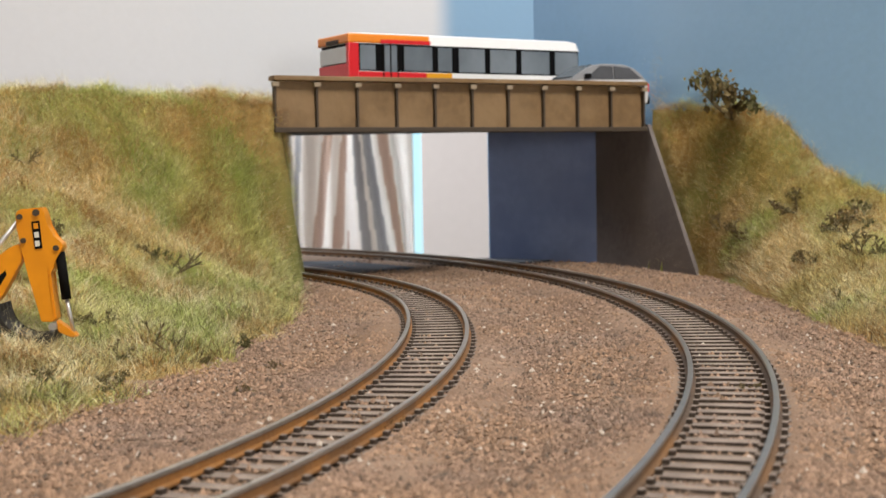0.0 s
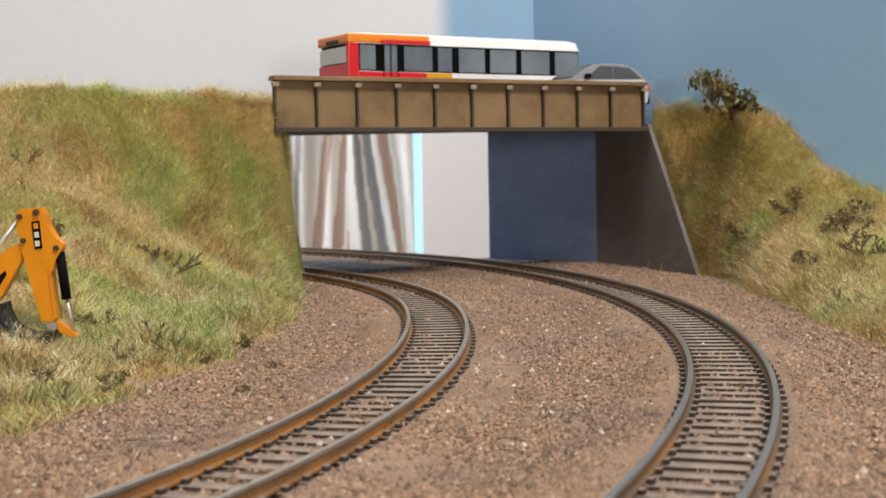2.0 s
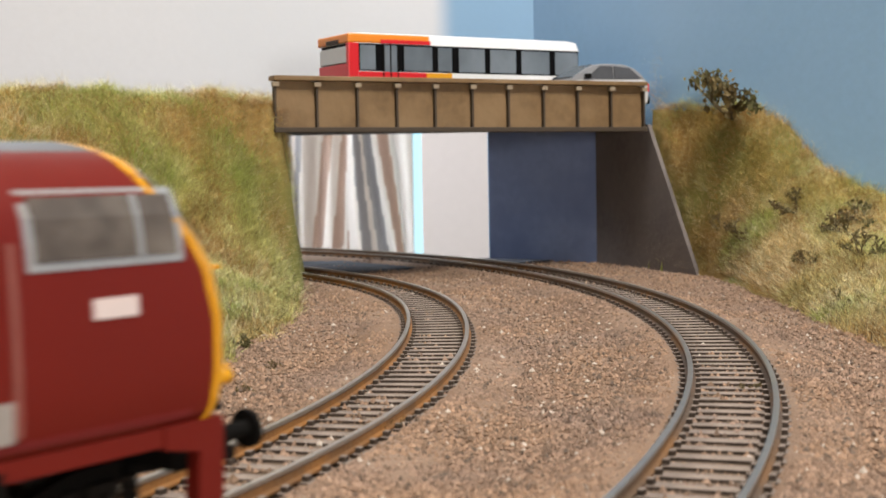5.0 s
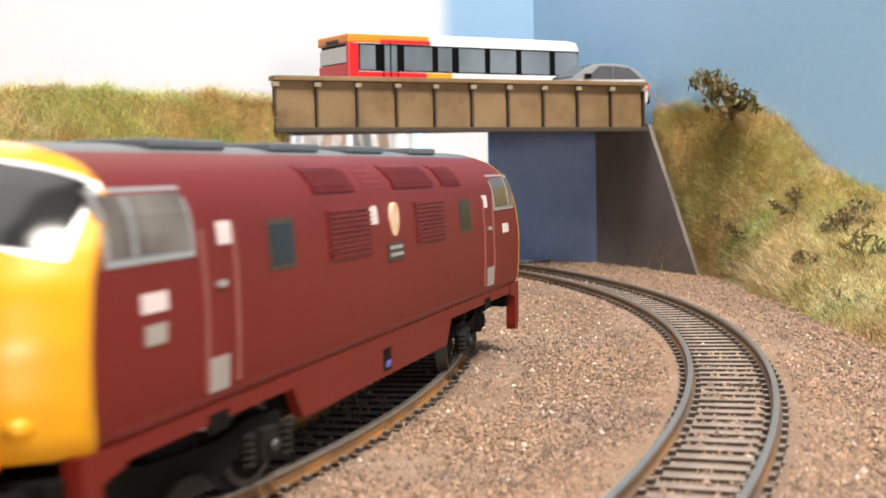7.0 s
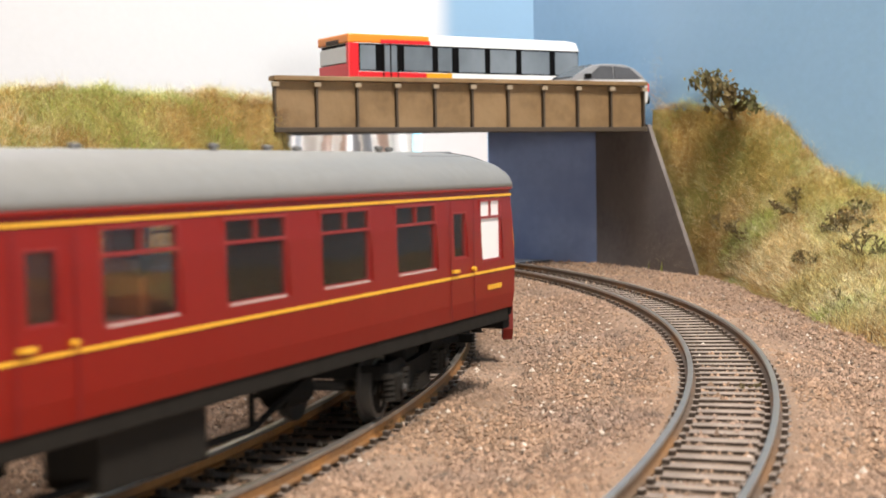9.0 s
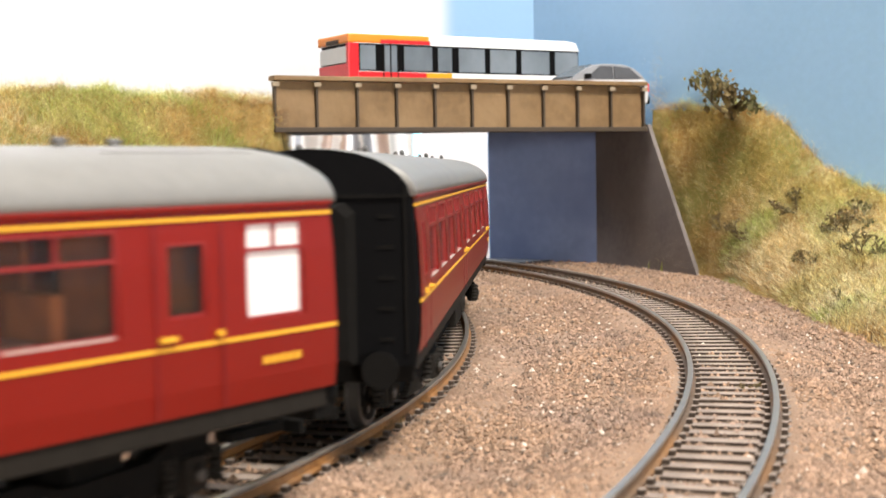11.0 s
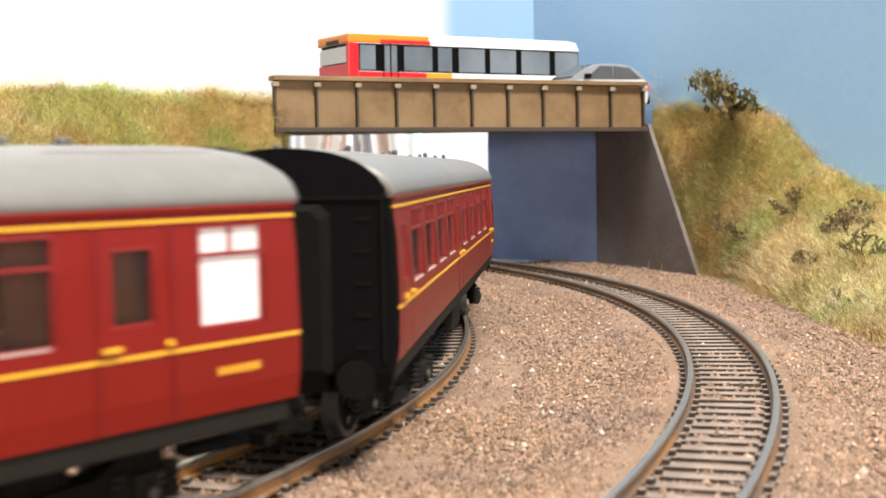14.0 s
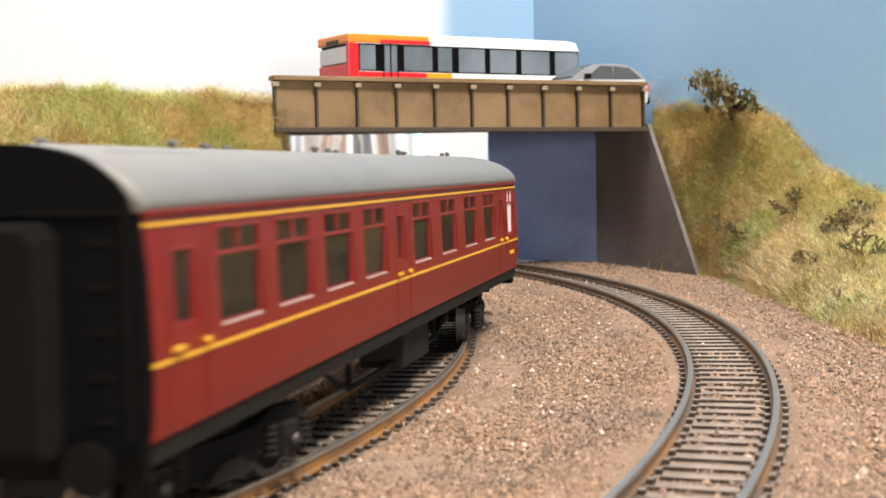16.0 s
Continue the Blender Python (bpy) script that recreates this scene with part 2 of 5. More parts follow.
SLEEPTOP = -2.9
GROUND = -4.6


class Line:
    """A track's centre line: a gently tightening bend, straight behind, a constant bend beyond."""

    def __init__(self, cx, cy, r, a, b, th0, th1, back, ahead, rad):
        pts = []
        for i in range(400):
            th = th0 + (th1 - th0) * i / 399
            q = r + a * th + b * th * th
            pts.append((cx + q * math.cos(th), cy + q * math.sin(th)))
        p = np.array(pts)
        d = p[0] - p[1]
        d /= np.hypot(*d)
        lead = [p[0] + d * k for k in np.arange(back, 0, -4.0)]
        d = p[-1] - p[-2]
        h = math.atan2(d[1], d[0])
        tail, q = [], p[-1].copy()
        for _ in range(int(ahead / 4)):
            h += 4.0 / rad
            q = q + 4.0 * np.array((math.cos(h), math.sin(h)))
            tail.append(q.copy())
        self.p = np.array(lead + pts + tail)
        self.s = np.concatenate(([0], np.cumsum(np.hypot(*np.diff(self.p, axis=0).T))))
        self.zero = self.s[len(lead)]  # distance is counted from where the bend begins
        self.s -= self.zero

    def at(self, s):
        return np.array((np.interp(s, self.s, self.p[:, 0]), np.interp(s, self.s, self.p[:, 1])))

    def heading(self, s):
        d = self.at(s + 1.0) - self.at(s - 1.0)
        return math.atan2(d[1], d[0])


class Bend(Line):
    """A centre line walked out both ways from one point, its curvature changing evenly from knot to knot."""

    def __init__(self, x, y, heading, knots, curve, back, ahead):
        def run(length, way):
            q, h, d, out = np.array((x, y)), heading, 0.0, []
            for _ in range(int(length / 4)):
                k = float(np.interp(d + way * 2.0, knots, curve))
                q = q + way * 4.0 * np.array((math.cos(h + way * 2.0 * k), math.sin(h + way * 2.0 * k)))
                h += way * 4.0 * k
                d += way * 4.0
                out.append(q)
            return out
        behind = run(back, -1)[::-1]
        self.p = np.array(behind + [np.array((x, y))] + run(ahead, 1))
        self.s = np.arange(len(self.p)) * 4.0 - 4.0 * len(behind)


INNER = Bend(-61.7, 145.0, 1.0621, [-560, -480, -60, 60, 160, 260, 360, 430, 460, 1600],
             [0.0, 0.00157, 0.00157, 0.00236, 0.00197, 0.00137, 0.00281, 0.00281, 0.0021, 0.0021], 2100, 1400)
OUTER = Line(-405.0, 457.7, 476.7, -41.2, 53.1, -0.75, 0.30, 300, 700, 470)


# ---- large structure ----
def sweep(bm, line, off, outline, s0, s1, step=5.0, mats=None):
    rings = []
    for s in np.arange(s0, s1 + step, step):
        p, h = line.at(s), line.heading(s)
        nx, ny = math.sin(h), -math.cos(h)  # to the outside of the bend
        rings.append([(p[0] + nx * (off + a), p[1] + ny * (off + a), z) for a, z in outline])
    vs = loft(bm, rings, caps=True)
    return vs


def baseboard():
    """The ballasted ground: one sheet under the tracks, the banks and the bridge."""
    bm = bmesh.new()
    xs, ys = np.linspace(-2300, 420, 137), np.linspace(-900, 745, 83)
    grid = [[bm.verts.new((x, y, GROUND + 0.5 * noise.noise((x * 0.03, y * 0.03, 0)))) for x in xs] for y in ys]
    for a, b in zip(grid, grid[1:]):
        for i in range(len(xs) - 1):
            bm.faces.new((a[i], a[i + 1], b[i + 1], b[i]))
    tagged(part("ground", bm, SOIL, smooth=True), "brown sandy ballast ground of the model railway", "ground", kind="structure")
    bm = bmesh.new()
    box(bm, -2300, 420, -900, 745, -24, -6)
    sweep(bm, OUTER, 0, [(-330, -6.2), (56, -6.2), (56, -20), (-330, -20)], 560, 1090, 20)
    tagged(part("baseboard", bm, DARKBOARD), "dark painted wooden baseboard under the scenery", "baseboard", kind="structure")


baseboard()


# Wall corner, opening and directions
WY, CX = 735.0, 52.0
RW = Vector((30, -40, 0)).normalized()
BR0 = Vector((-69.2, 557.0, 0))   # front edge of the bridge at its two ends
BR1 = Vector((98.0, 642.0, 0))
BRD = (BR1 - BR0).normalized()
BRN = Vector((-BRD.y, BRD.x, 0))


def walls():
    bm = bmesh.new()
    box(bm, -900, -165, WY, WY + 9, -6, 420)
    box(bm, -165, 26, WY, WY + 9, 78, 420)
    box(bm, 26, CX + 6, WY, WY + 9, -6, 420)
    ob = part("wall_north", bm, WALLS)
    tagged(ob, "pale backscene board with a low opening, light edge painted in", "wall", kind="structure")
    bm = bmesh.new()
    m = Matrix.Translation((CX, WY, 0)) @ Matrix.Rotation(math.atan2(RW.y, RW.x), 4, "Z")
    box(bm, 0, 900, 0, 9, -6, 420, m=m)
    tagged(part("wall_east", bm, BLUE), "light blue painted backscene board", "wall", kind="structure")


walls()


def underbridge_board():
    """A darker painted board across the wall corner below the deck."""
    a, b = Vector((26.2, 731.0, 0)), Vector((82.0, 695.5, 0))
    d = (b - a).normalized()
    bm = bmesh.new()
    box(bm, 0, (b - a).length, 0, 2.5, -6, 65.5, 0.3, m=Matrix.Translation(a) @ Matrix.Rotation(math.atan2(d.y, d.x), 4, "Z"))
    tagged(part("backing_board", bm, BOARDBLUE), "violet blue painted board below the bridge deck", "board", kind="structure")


underbridge_board()


def room():
    """Plain walls that close the place round the layout."""
    for name, a in (("wall_south", (-2500, 2500, -2700, -2600, -900, 1700)), ("wall_west", (-2600, -2500, -2600, 2200, -900, 1700)),
                    ("wall_far_east", (2500, 2600, -2600, 2200, -900, 1700)), ("wall_far_north", (-2500, 2500, 2200, 2300, -900, 1700)),
                    ("ceiling", (-2600, 2600, -2700, 2300, 1700, 1760)), ("floor", (-2600, 2600, -2700, 2300, -960, -900))):
        bm = bmesh.new()
        box(bm, *a)
        tagged(part(name, bm, PLASTER if name != "floor" else DARKBOARD), "plain painted room " + ("floor" if name == "floor" else "ceiling" if name == "ceiling" else "wall"), name.split("_")[0], kind="structure")


room()


def offstage():
    """What shows through the low opening: striped curtain, a bright gap, a pale panel."""
    bm = bmesh.new()
    xs, zs = np.arange(-420, -29, 1.5), np.linspace(-500, 420, 60)
    grid = []
    for z in zs:
        lean = 0.10 * (z - 40)
        grid.append([bm.verts.new((x + lean * math.sin(x * 0.045 + 1.0) * min(1, (-29 - x) / 25), 1400 + 8 * math.sin(x * 0.23 + 0.012 * z) + 5 * math.sin(x * 0.083 - 0.008 * z), z)) for x in xs])
    for a, b in zip(grid, grid[1:]):
        for i in range(len(xs) - 1):
            f = bm.faces.new((a[i], a[i + 1], b[i + 1], b[i]))
            k = xs[i] + 0.05 * (a[i].co.z - 40) * (1 if xs[i] > -100 else -0.4)
            tan = any(p < k < q for p, q in ((-330, -316), (-280, -268), (-228, -216), (-131, -120), (-110, -102), (-62, -52)))
            grey = any(p < k < q for p, q in ((-210, -172), (-168, -160), (-156, -150), (-92, -84), (-80, -70)))
            f.material_index = 1 if tan else 2 if grey else 0
    bmesh.ops.solidify(bm, geom=bm.faces[:], thickness=1.0)
    ob = part("curtain", bm, [CLOTH, CLOTHTAN, CLOTHGREY], smooth=True)
    tagged(ob, "white curtain with tan and grey stripes hanging in folds", "curtain")
    bm = bmesh.new()
    box(bm, -44, -16, 1440, 1444, -500, 420)
    tagged(part("window_1", bm, DAYLIGHT), "narrow bright window gap beside the curtain", "window", kind="structure")
    bm = bmesh.new()
    box(bm, -21, 130, 1380, 1392, -500, 420, 1.0)
    tagged(part("panel", bm, PANEL), "pale grey painted panel behind the opening", "panel", kind="structure")


offstage()


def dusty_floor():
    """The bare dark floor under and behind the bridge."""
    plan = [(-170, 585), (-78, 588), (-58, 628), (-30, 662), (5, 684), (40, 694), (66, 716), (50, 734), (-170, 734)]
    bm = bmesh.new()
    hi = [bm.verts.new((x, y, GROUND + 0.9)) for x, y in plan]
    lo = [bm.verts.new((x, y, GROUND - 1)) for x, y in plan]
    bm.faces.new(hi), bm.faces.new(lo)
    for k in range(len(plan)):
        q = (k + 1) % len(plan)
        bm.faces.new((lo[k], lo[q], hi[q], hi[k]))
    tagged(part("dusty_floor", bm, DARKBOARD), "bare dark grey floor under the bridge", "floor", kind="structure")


dusty_floor()


def lerp(xs, ys, v):
    return float(np.interp(v, xs, ys))


FOOT_Y = [-200, 100, 241, 300, 345, 397, 480, 560, 600]
FOOT_X = [-290, -140, -83, -66, -57, -49, -51, -62, -67]


def left_bank_height(x, y):
    """The bank's height from its foot line to the road's edge."""
    fx = lerp(FOOT_Y, FOOT_X, y)
    ridge = BR0.y + (x - BR0.x) * BRD.y / BRD.x  # the road's edge at this x
    if x > fx:
        return None
    d = fx - x
    e = max(0.0, ridge - y)
    u = 1.07 * d / (d + e * 0.62 + 0.8)
    u = min(1, max(0, u))
    z = 80 * (0.93 * u ** 2.3 + 0.07 * u)
    z += 5.0 * noise.noise((x * 0.03, y * 0.03, 3)) * min(1, d / 20) + 4.2 * noise.noise((x * 0.065, y * 0.065, 11)) * min(1, d / 14) + 2.0 * noise.noise((x * 0.14, y * 0.14, z * 0.1)) * min(1, d / 10) + 1.2 * noise.noise((x * 0.11, y * 0.11, 7)) * min(1, d / 10)
    return z + GROUND


def surface(name, label, fn, xs, ys):
    bm = bmesh.new()
    vs = {}
    for j, y in enumerate(ys):
        for i, x in enumerate(xs):
            z = fn(x, y)
            if z is not None:
                vs[i, j] = bm.verts.new((x, y, z))
    for (i, j) in list(vs):
        q = [(i, j), (i + 1, j), (i + 1, j + 1), (i, j + 1)]
        if all(k in vs for k in q):
            bm.faces.new([vs[k] for k in q])
    ob = part(name, bm, EARTH, smooth=True)
    return tagged(ob, label, "embankment", kind="structure")


def bank_left_fn(x, y):
    if y > BR0.y + (x - BR0.x) * BRD.y / BRD.x + 60:
        return None
    z = left_bank_height(x, y)
    if z is None and x < lerp(FOOT_Y, FOOT_X, y) + 6:
        return GROUND - 0.8
    return z


surface("bank_west", "grassy railway embankment in straw and green", bank_left_fn, np.arange(-420, -30, 4.0), np.arange(60, 620, 4.0))

RF_Y = [200, 345, 420, 500, 580, 602, 640, 665]
RF_X = [150, 117, 118, 121, 123, 120.4, 106.4, 97]


def right_bank_fn(x, y):
    fx = lerp(RF_Y, RF_X, y)
    wall = CX + (WY - y) * 0.75
    if x > wall + 4 or y > BR1.y + (x - BR1.x) * BRD.y / BRD.x + 12:
        return None
    if x < fx:
        return GROUND - 0.8 if x > fx - 6 else None
    top = lerp([380, 450, 520, 556, 580, 605, 640], [8, 12, 22, 34, 49, 75, 80], y)
    u = min(1, (x - fx) / max(12.0, min(46.0, wall - fx)))
    fill = lerp([604, 646, 652], [0, 68, 78], y) * min(1, (x - fx + 2) / 4)  # backs up the abutment
    return GROUND + max(fill, top * (1 - (1 - u) ** 2)) + 4.0 * noise.noise((x * 0.045, y * 0.045, 5)) * u + 2.0 * noise.noise((x * 0.12, y * 0.12, 9)) * u


surface("bank_east", "grassy embankment rising beside the bridge", right_bank_fn, np.arange(96, 330, 4.0), np.arange(300, 660, 4.0))


def bridge():
    ob = thing("road_bridge", "brown plate girder road bridge on a grey abutment", "bridge")
    m = Matrix(((BRD.x, BRN.x, 0, BR0.x), (BRD.y, BRN.y, 0, BR0.y), (0, 0, 1, 0), (0, 0, 0, 1)))
    ln = (BR1 - BR0).length
    bm = bmesh.new()
    box(bm, 0, ln, 1.5, 3.0, 63.5, 84.0, m=m)
    part("web", bm, GIRDER, ob)
    bm = bmesh.new()
    box(bm, -1, ln + 1, -2.4, 5, 84.2, 86.2, 0.3, m=m)
    part("top_flange", bm, GIRDER, ob)
    # shade is put into the colour of the bottom flange and stiffeners
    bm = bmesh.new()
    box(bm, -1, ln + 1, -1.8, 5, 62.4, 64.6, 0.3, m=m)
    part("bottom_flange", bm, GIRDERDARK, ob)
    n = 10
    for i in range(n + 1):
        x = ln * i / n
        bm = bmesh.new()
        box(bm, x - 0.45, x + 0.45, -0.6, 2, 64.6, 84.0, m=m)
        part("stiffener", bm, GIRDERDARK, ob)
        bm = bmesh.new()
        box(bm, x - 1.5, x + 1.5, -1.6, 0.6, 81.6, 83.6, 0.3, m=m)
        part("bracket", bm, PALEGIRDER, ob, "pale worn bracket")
    # the road: one slab from the girder back to the walls
    a, b = BR0 + BRN * 5.2, BR1 + BRN * 5.2
    plan = [a - BRD * 170, b, Vector((101, 672, 0)), Vector((CX + 2, WY + 2, 0)), Vector((-260, WY + 2, 0))]
    bm = bmesh.new()
    lo, hi = [bm.verts.new((p.x, p.y, 66)) for p in plan], [bm.verts.new((p.x, p.y, 70)) for p in plan]
    bm.faces.new(lo), bm.faces.new(hi)
    for k in range(len(plan)):
        q = (k + 1) % len(plan)
        bm.faces.new((lo[k], lo[q], hi[q], hi[k]))
    part("deck", bm, ROAD, ob, "grey road deck")
    return ob


bridge()


def abutment():
    bm = bmesh.new()
    prism(bm, [(0, GROUND - 2), (100, GROUND - 2), (54.5, 66), (0, 66)], 0, 2)
    d = Vector((121 - 81, 590 - 696, 0)).normalized()
    m = Matrix.Translation((81, 696, 0)) @ Matrix.Rotation(math.atan2(d.y, d.x), 4, "Z")
    bm.transform(m)
    tagged(part("abutment", bm, CONCRETE), "dark grey bridge abutment wall with a sloping end", "abutment", kind="structure")


abutment()


# ---- tracks ----
def track(line, name, label, s0, s1, near0, near1, rust):
    ob = thing(name, label, "railway track", "tracks")
    head = [(-0.55, 0), (0.55, 0), (0.6, -0.25), (0.5, -0.75), (-0.5, -0.75), (-0.6, -0.25)]
    web = [(-0.25, -0.75), (0.25, -0.75), (0.3, -2.1), (1.1, -2.35), (1.1, -2.75), (-1.1, -2.75), (-1.1, -2.35), (-0.3, -2.1)]
    for off in (-8.75, 8.75):
        bm = bmesh.new()
        sweep(bm, line, off, web, s0, s1)
        rail = part("rail", bm, rust, ob, "rust-brown steel rail", smooth=False)
        bm = bmesh.new()
        sweep(bm, line, off, head, s0, s1)
        part("rail_head", bm, STEEL, rail, "worn bright rail head")
    bm = bmesh.new()
    box(bm, -1.65, 1.65, -13.1, 13.1, SLEEPTOP - 2.0, SLEEPTOP, 0.15)
    for y in (-8.75, 8.75):
        for k in (-1.7, 1.7):
            box(bm, -0.8, 0.8, y + k - 0.55, y + k + 0.55, SLEEPTOP, SLEEPTOP + 0.9)
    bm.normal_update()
    # Upright faces take a darker material: the sleepers' shade put into colour
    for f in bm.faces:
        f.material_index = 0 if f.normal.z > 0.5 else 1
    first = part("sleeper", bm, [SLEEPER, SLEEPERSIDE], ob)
    i = 0
    for s in np.arange(near0, near1, 7.1):
        p, h = line.at(s), line.heading(s)
        t = first if i == 0 else new("sleeper", first.data)
        t.parent = ob
        t.matrix_basis = pose(p[0] * K, p[1] * K, 0, 0, 0, math.degrees(h) + random.uniform(-0.8, 0.8))
        i += 1
    bm = bmesh.new()
    for a, b in ((s0, near0 - 7), (near1 + 7, s1)):
        for s in np.arange(a, b, 7.1):
            p, h = line.at(s), line.heading(s)
            box(bm, -1.65, 1.65, -15, 15, SLEEPTOP - 2.0, SLEEPTOP, m=Matrix.Translation((p[0], p[1], 0)) @ Matrix.Rotation(h, 4, "Z"))
    if len(bm.verts):
        tagged(part("far_sleepers", bm, SLEEPER, ob), kind="stuff")
    # a darker strip whose colour stands for the shade in the sleeper gaps
    bm = bmesh.new()
    sweep(bm, line, 0, [(-12, GROUND - 1), (-12, GROUND + 0.9), (-8, GROUND + 1.0), (0, GROUND + 1.15), (8, GROUND + 1.0), (12, GROUND + 0.9), (12, GROUND - 1)], near0, near1, 6)
    tagged(part("trackbed", bm, BEDDING), "trackbed darkened by painted shade between the sleepers", "ballast", kind="structure")
    for e in (-1, 1):
        bm = bmesh.new()
        edge = [(10.3, GROUND - 1), (10.9, GROUND + 1.2), (11.8, GROUND + 1.9), (16.5, GROUND + 1.75), (25, GROUND + 0.1), (25, GROUND - 1)]
        rings = []
        for k, s in enumerate(np.arange(near0, near1, 3.0)):
            p, h = line.at(s), line.heading(s)
            nx, ny = e * math.sin(h), -e * math.cos(h)
            j = 0.5 * noise.noise((s * 0.15, e * 5, 2))
            rings.append([(p[0] + nx * (a + j), p[1] + ny * (a + j), z + 0.25 * noise.noise((s * 0.2, a, e))) for a, z in edge])
        loft(bm, rings)
        tagged(part("shoulder", bm, SOIL, smooth=True), "sandy ballast shoulder along the track", "ballast", kind="structure")
    return ob


track(INNER, "railway_track", "rusty model railway track curving under the bridge", -2050, 1380, -85, 740, RUST)
track(OUTER, "railway_track", "dark weathered model railway track on the outer bend", -250, 1100, -60, 800, RUSTDARK)


# ---- ballast stones and greenery ----
R = np.random.RandomState(4)
OCTA = np.array([(1, 0, 0), (0, 1, 0), (-1, 0, 0), (0, -1, 0), (0, 0, 1), (0, 0, -0.6)], dtype=float)
OCTF = [(0, 1, 4), (1, 2, 4), (2, 3, 4), (3, 0, 4), (1, 0, 5), (2, 1, 5), (3, 2, 5), (0, 3, 5)]


def stones():
    """Ballast chippings, thinner between the sleepers."""
    n = 150000
    y = 165 + 560 * R.rand(n) ** 1.7
    x = R.uniform(-0.36, 0.36, n) * y
    keep = (x > np.interp(y, FOOT_Y, FOOT_X) - 8) & (x < np.interp(y, RF_Y, RF_X) + 12)
    x, y = x[keep], y[keep]
    near = np.full(len(x), 99.0)
    for line in (INNER, OUTER):
        q = line.p[(line.s > -80) & (line.s < 800)][::2]
        for k in range(0, len(x), 4000):
            d = np.hypot(x[k:k + 4000, None] - q[None, :, 0], y[k:k + 4000, None] - q[None, :, 1]).min(axis=1)
            near[k:k + 4000] = np.minimum(near[k:k + 4000], d)
    keep = (near > 12.5) | (R.rand(len(x)) < 0.20)
    x, y, near = x[keep], y[keep], near[keep]
    n = len(x)
    big = (0.22 + 0.58 * R.rand(n) ** 3) * np.where(near < 13, 1.1, 1.0)
    v = OCTA[None] * (big[:, None, None] * R.uniform(0.6, 1.3, (n, 1, 3))) * (1 + R.uniform(-0.25, 0.25, (n, 6, 1)))
    a = R.uniform(0, 6.28, n)
    c, d = np.cos(a)[:, None], np.sin(a)[:, None]
    v = np.stack((v[..., 0] * c - v[..., 1] * d, v[..., 0] * d + v[..., 1] * c, v[..., 2]), axis=-1)
    z = np.array([GROUND + 0.5 * noise.noise((p * 0.03, q * 0.03, 0)) for p, q in zip(x, y)]) + big * R.uniform(0.0, 0.35, n) + np.interp(near, [0, 11, 13.5, 17, 24], [1.15, 1.0, 1.75, 1.7, 0.25])
    v += np.stack((x, y, z), axis=-1)[:, None, :]
    f = (np.array(OCTF)[None] + 6 * np.arange(n)[:, None, None]).reshape(-1, 3)
    kind = R.choice(3, n, p=(0.915, 0.018, 0.067))
    ob = many("ballast", v.reshape(-1, 3), f.tolist(), [STONE, PALESTONE, DARKSTONE], np.repeat(kind, 8))
    tagged(ob, "loose sandy brown ballast chippings between the tracks", "ballast", kind="stuff")


stones()


def patch(x, y, z, seed):
    return 1.3 * noise.noise((x * 0.030, y * 0.030, seed + z * 0.03)) + 0.6 * noise.noise((x * 0.07, y * 0.07, seed + 4 + z * 0.05))


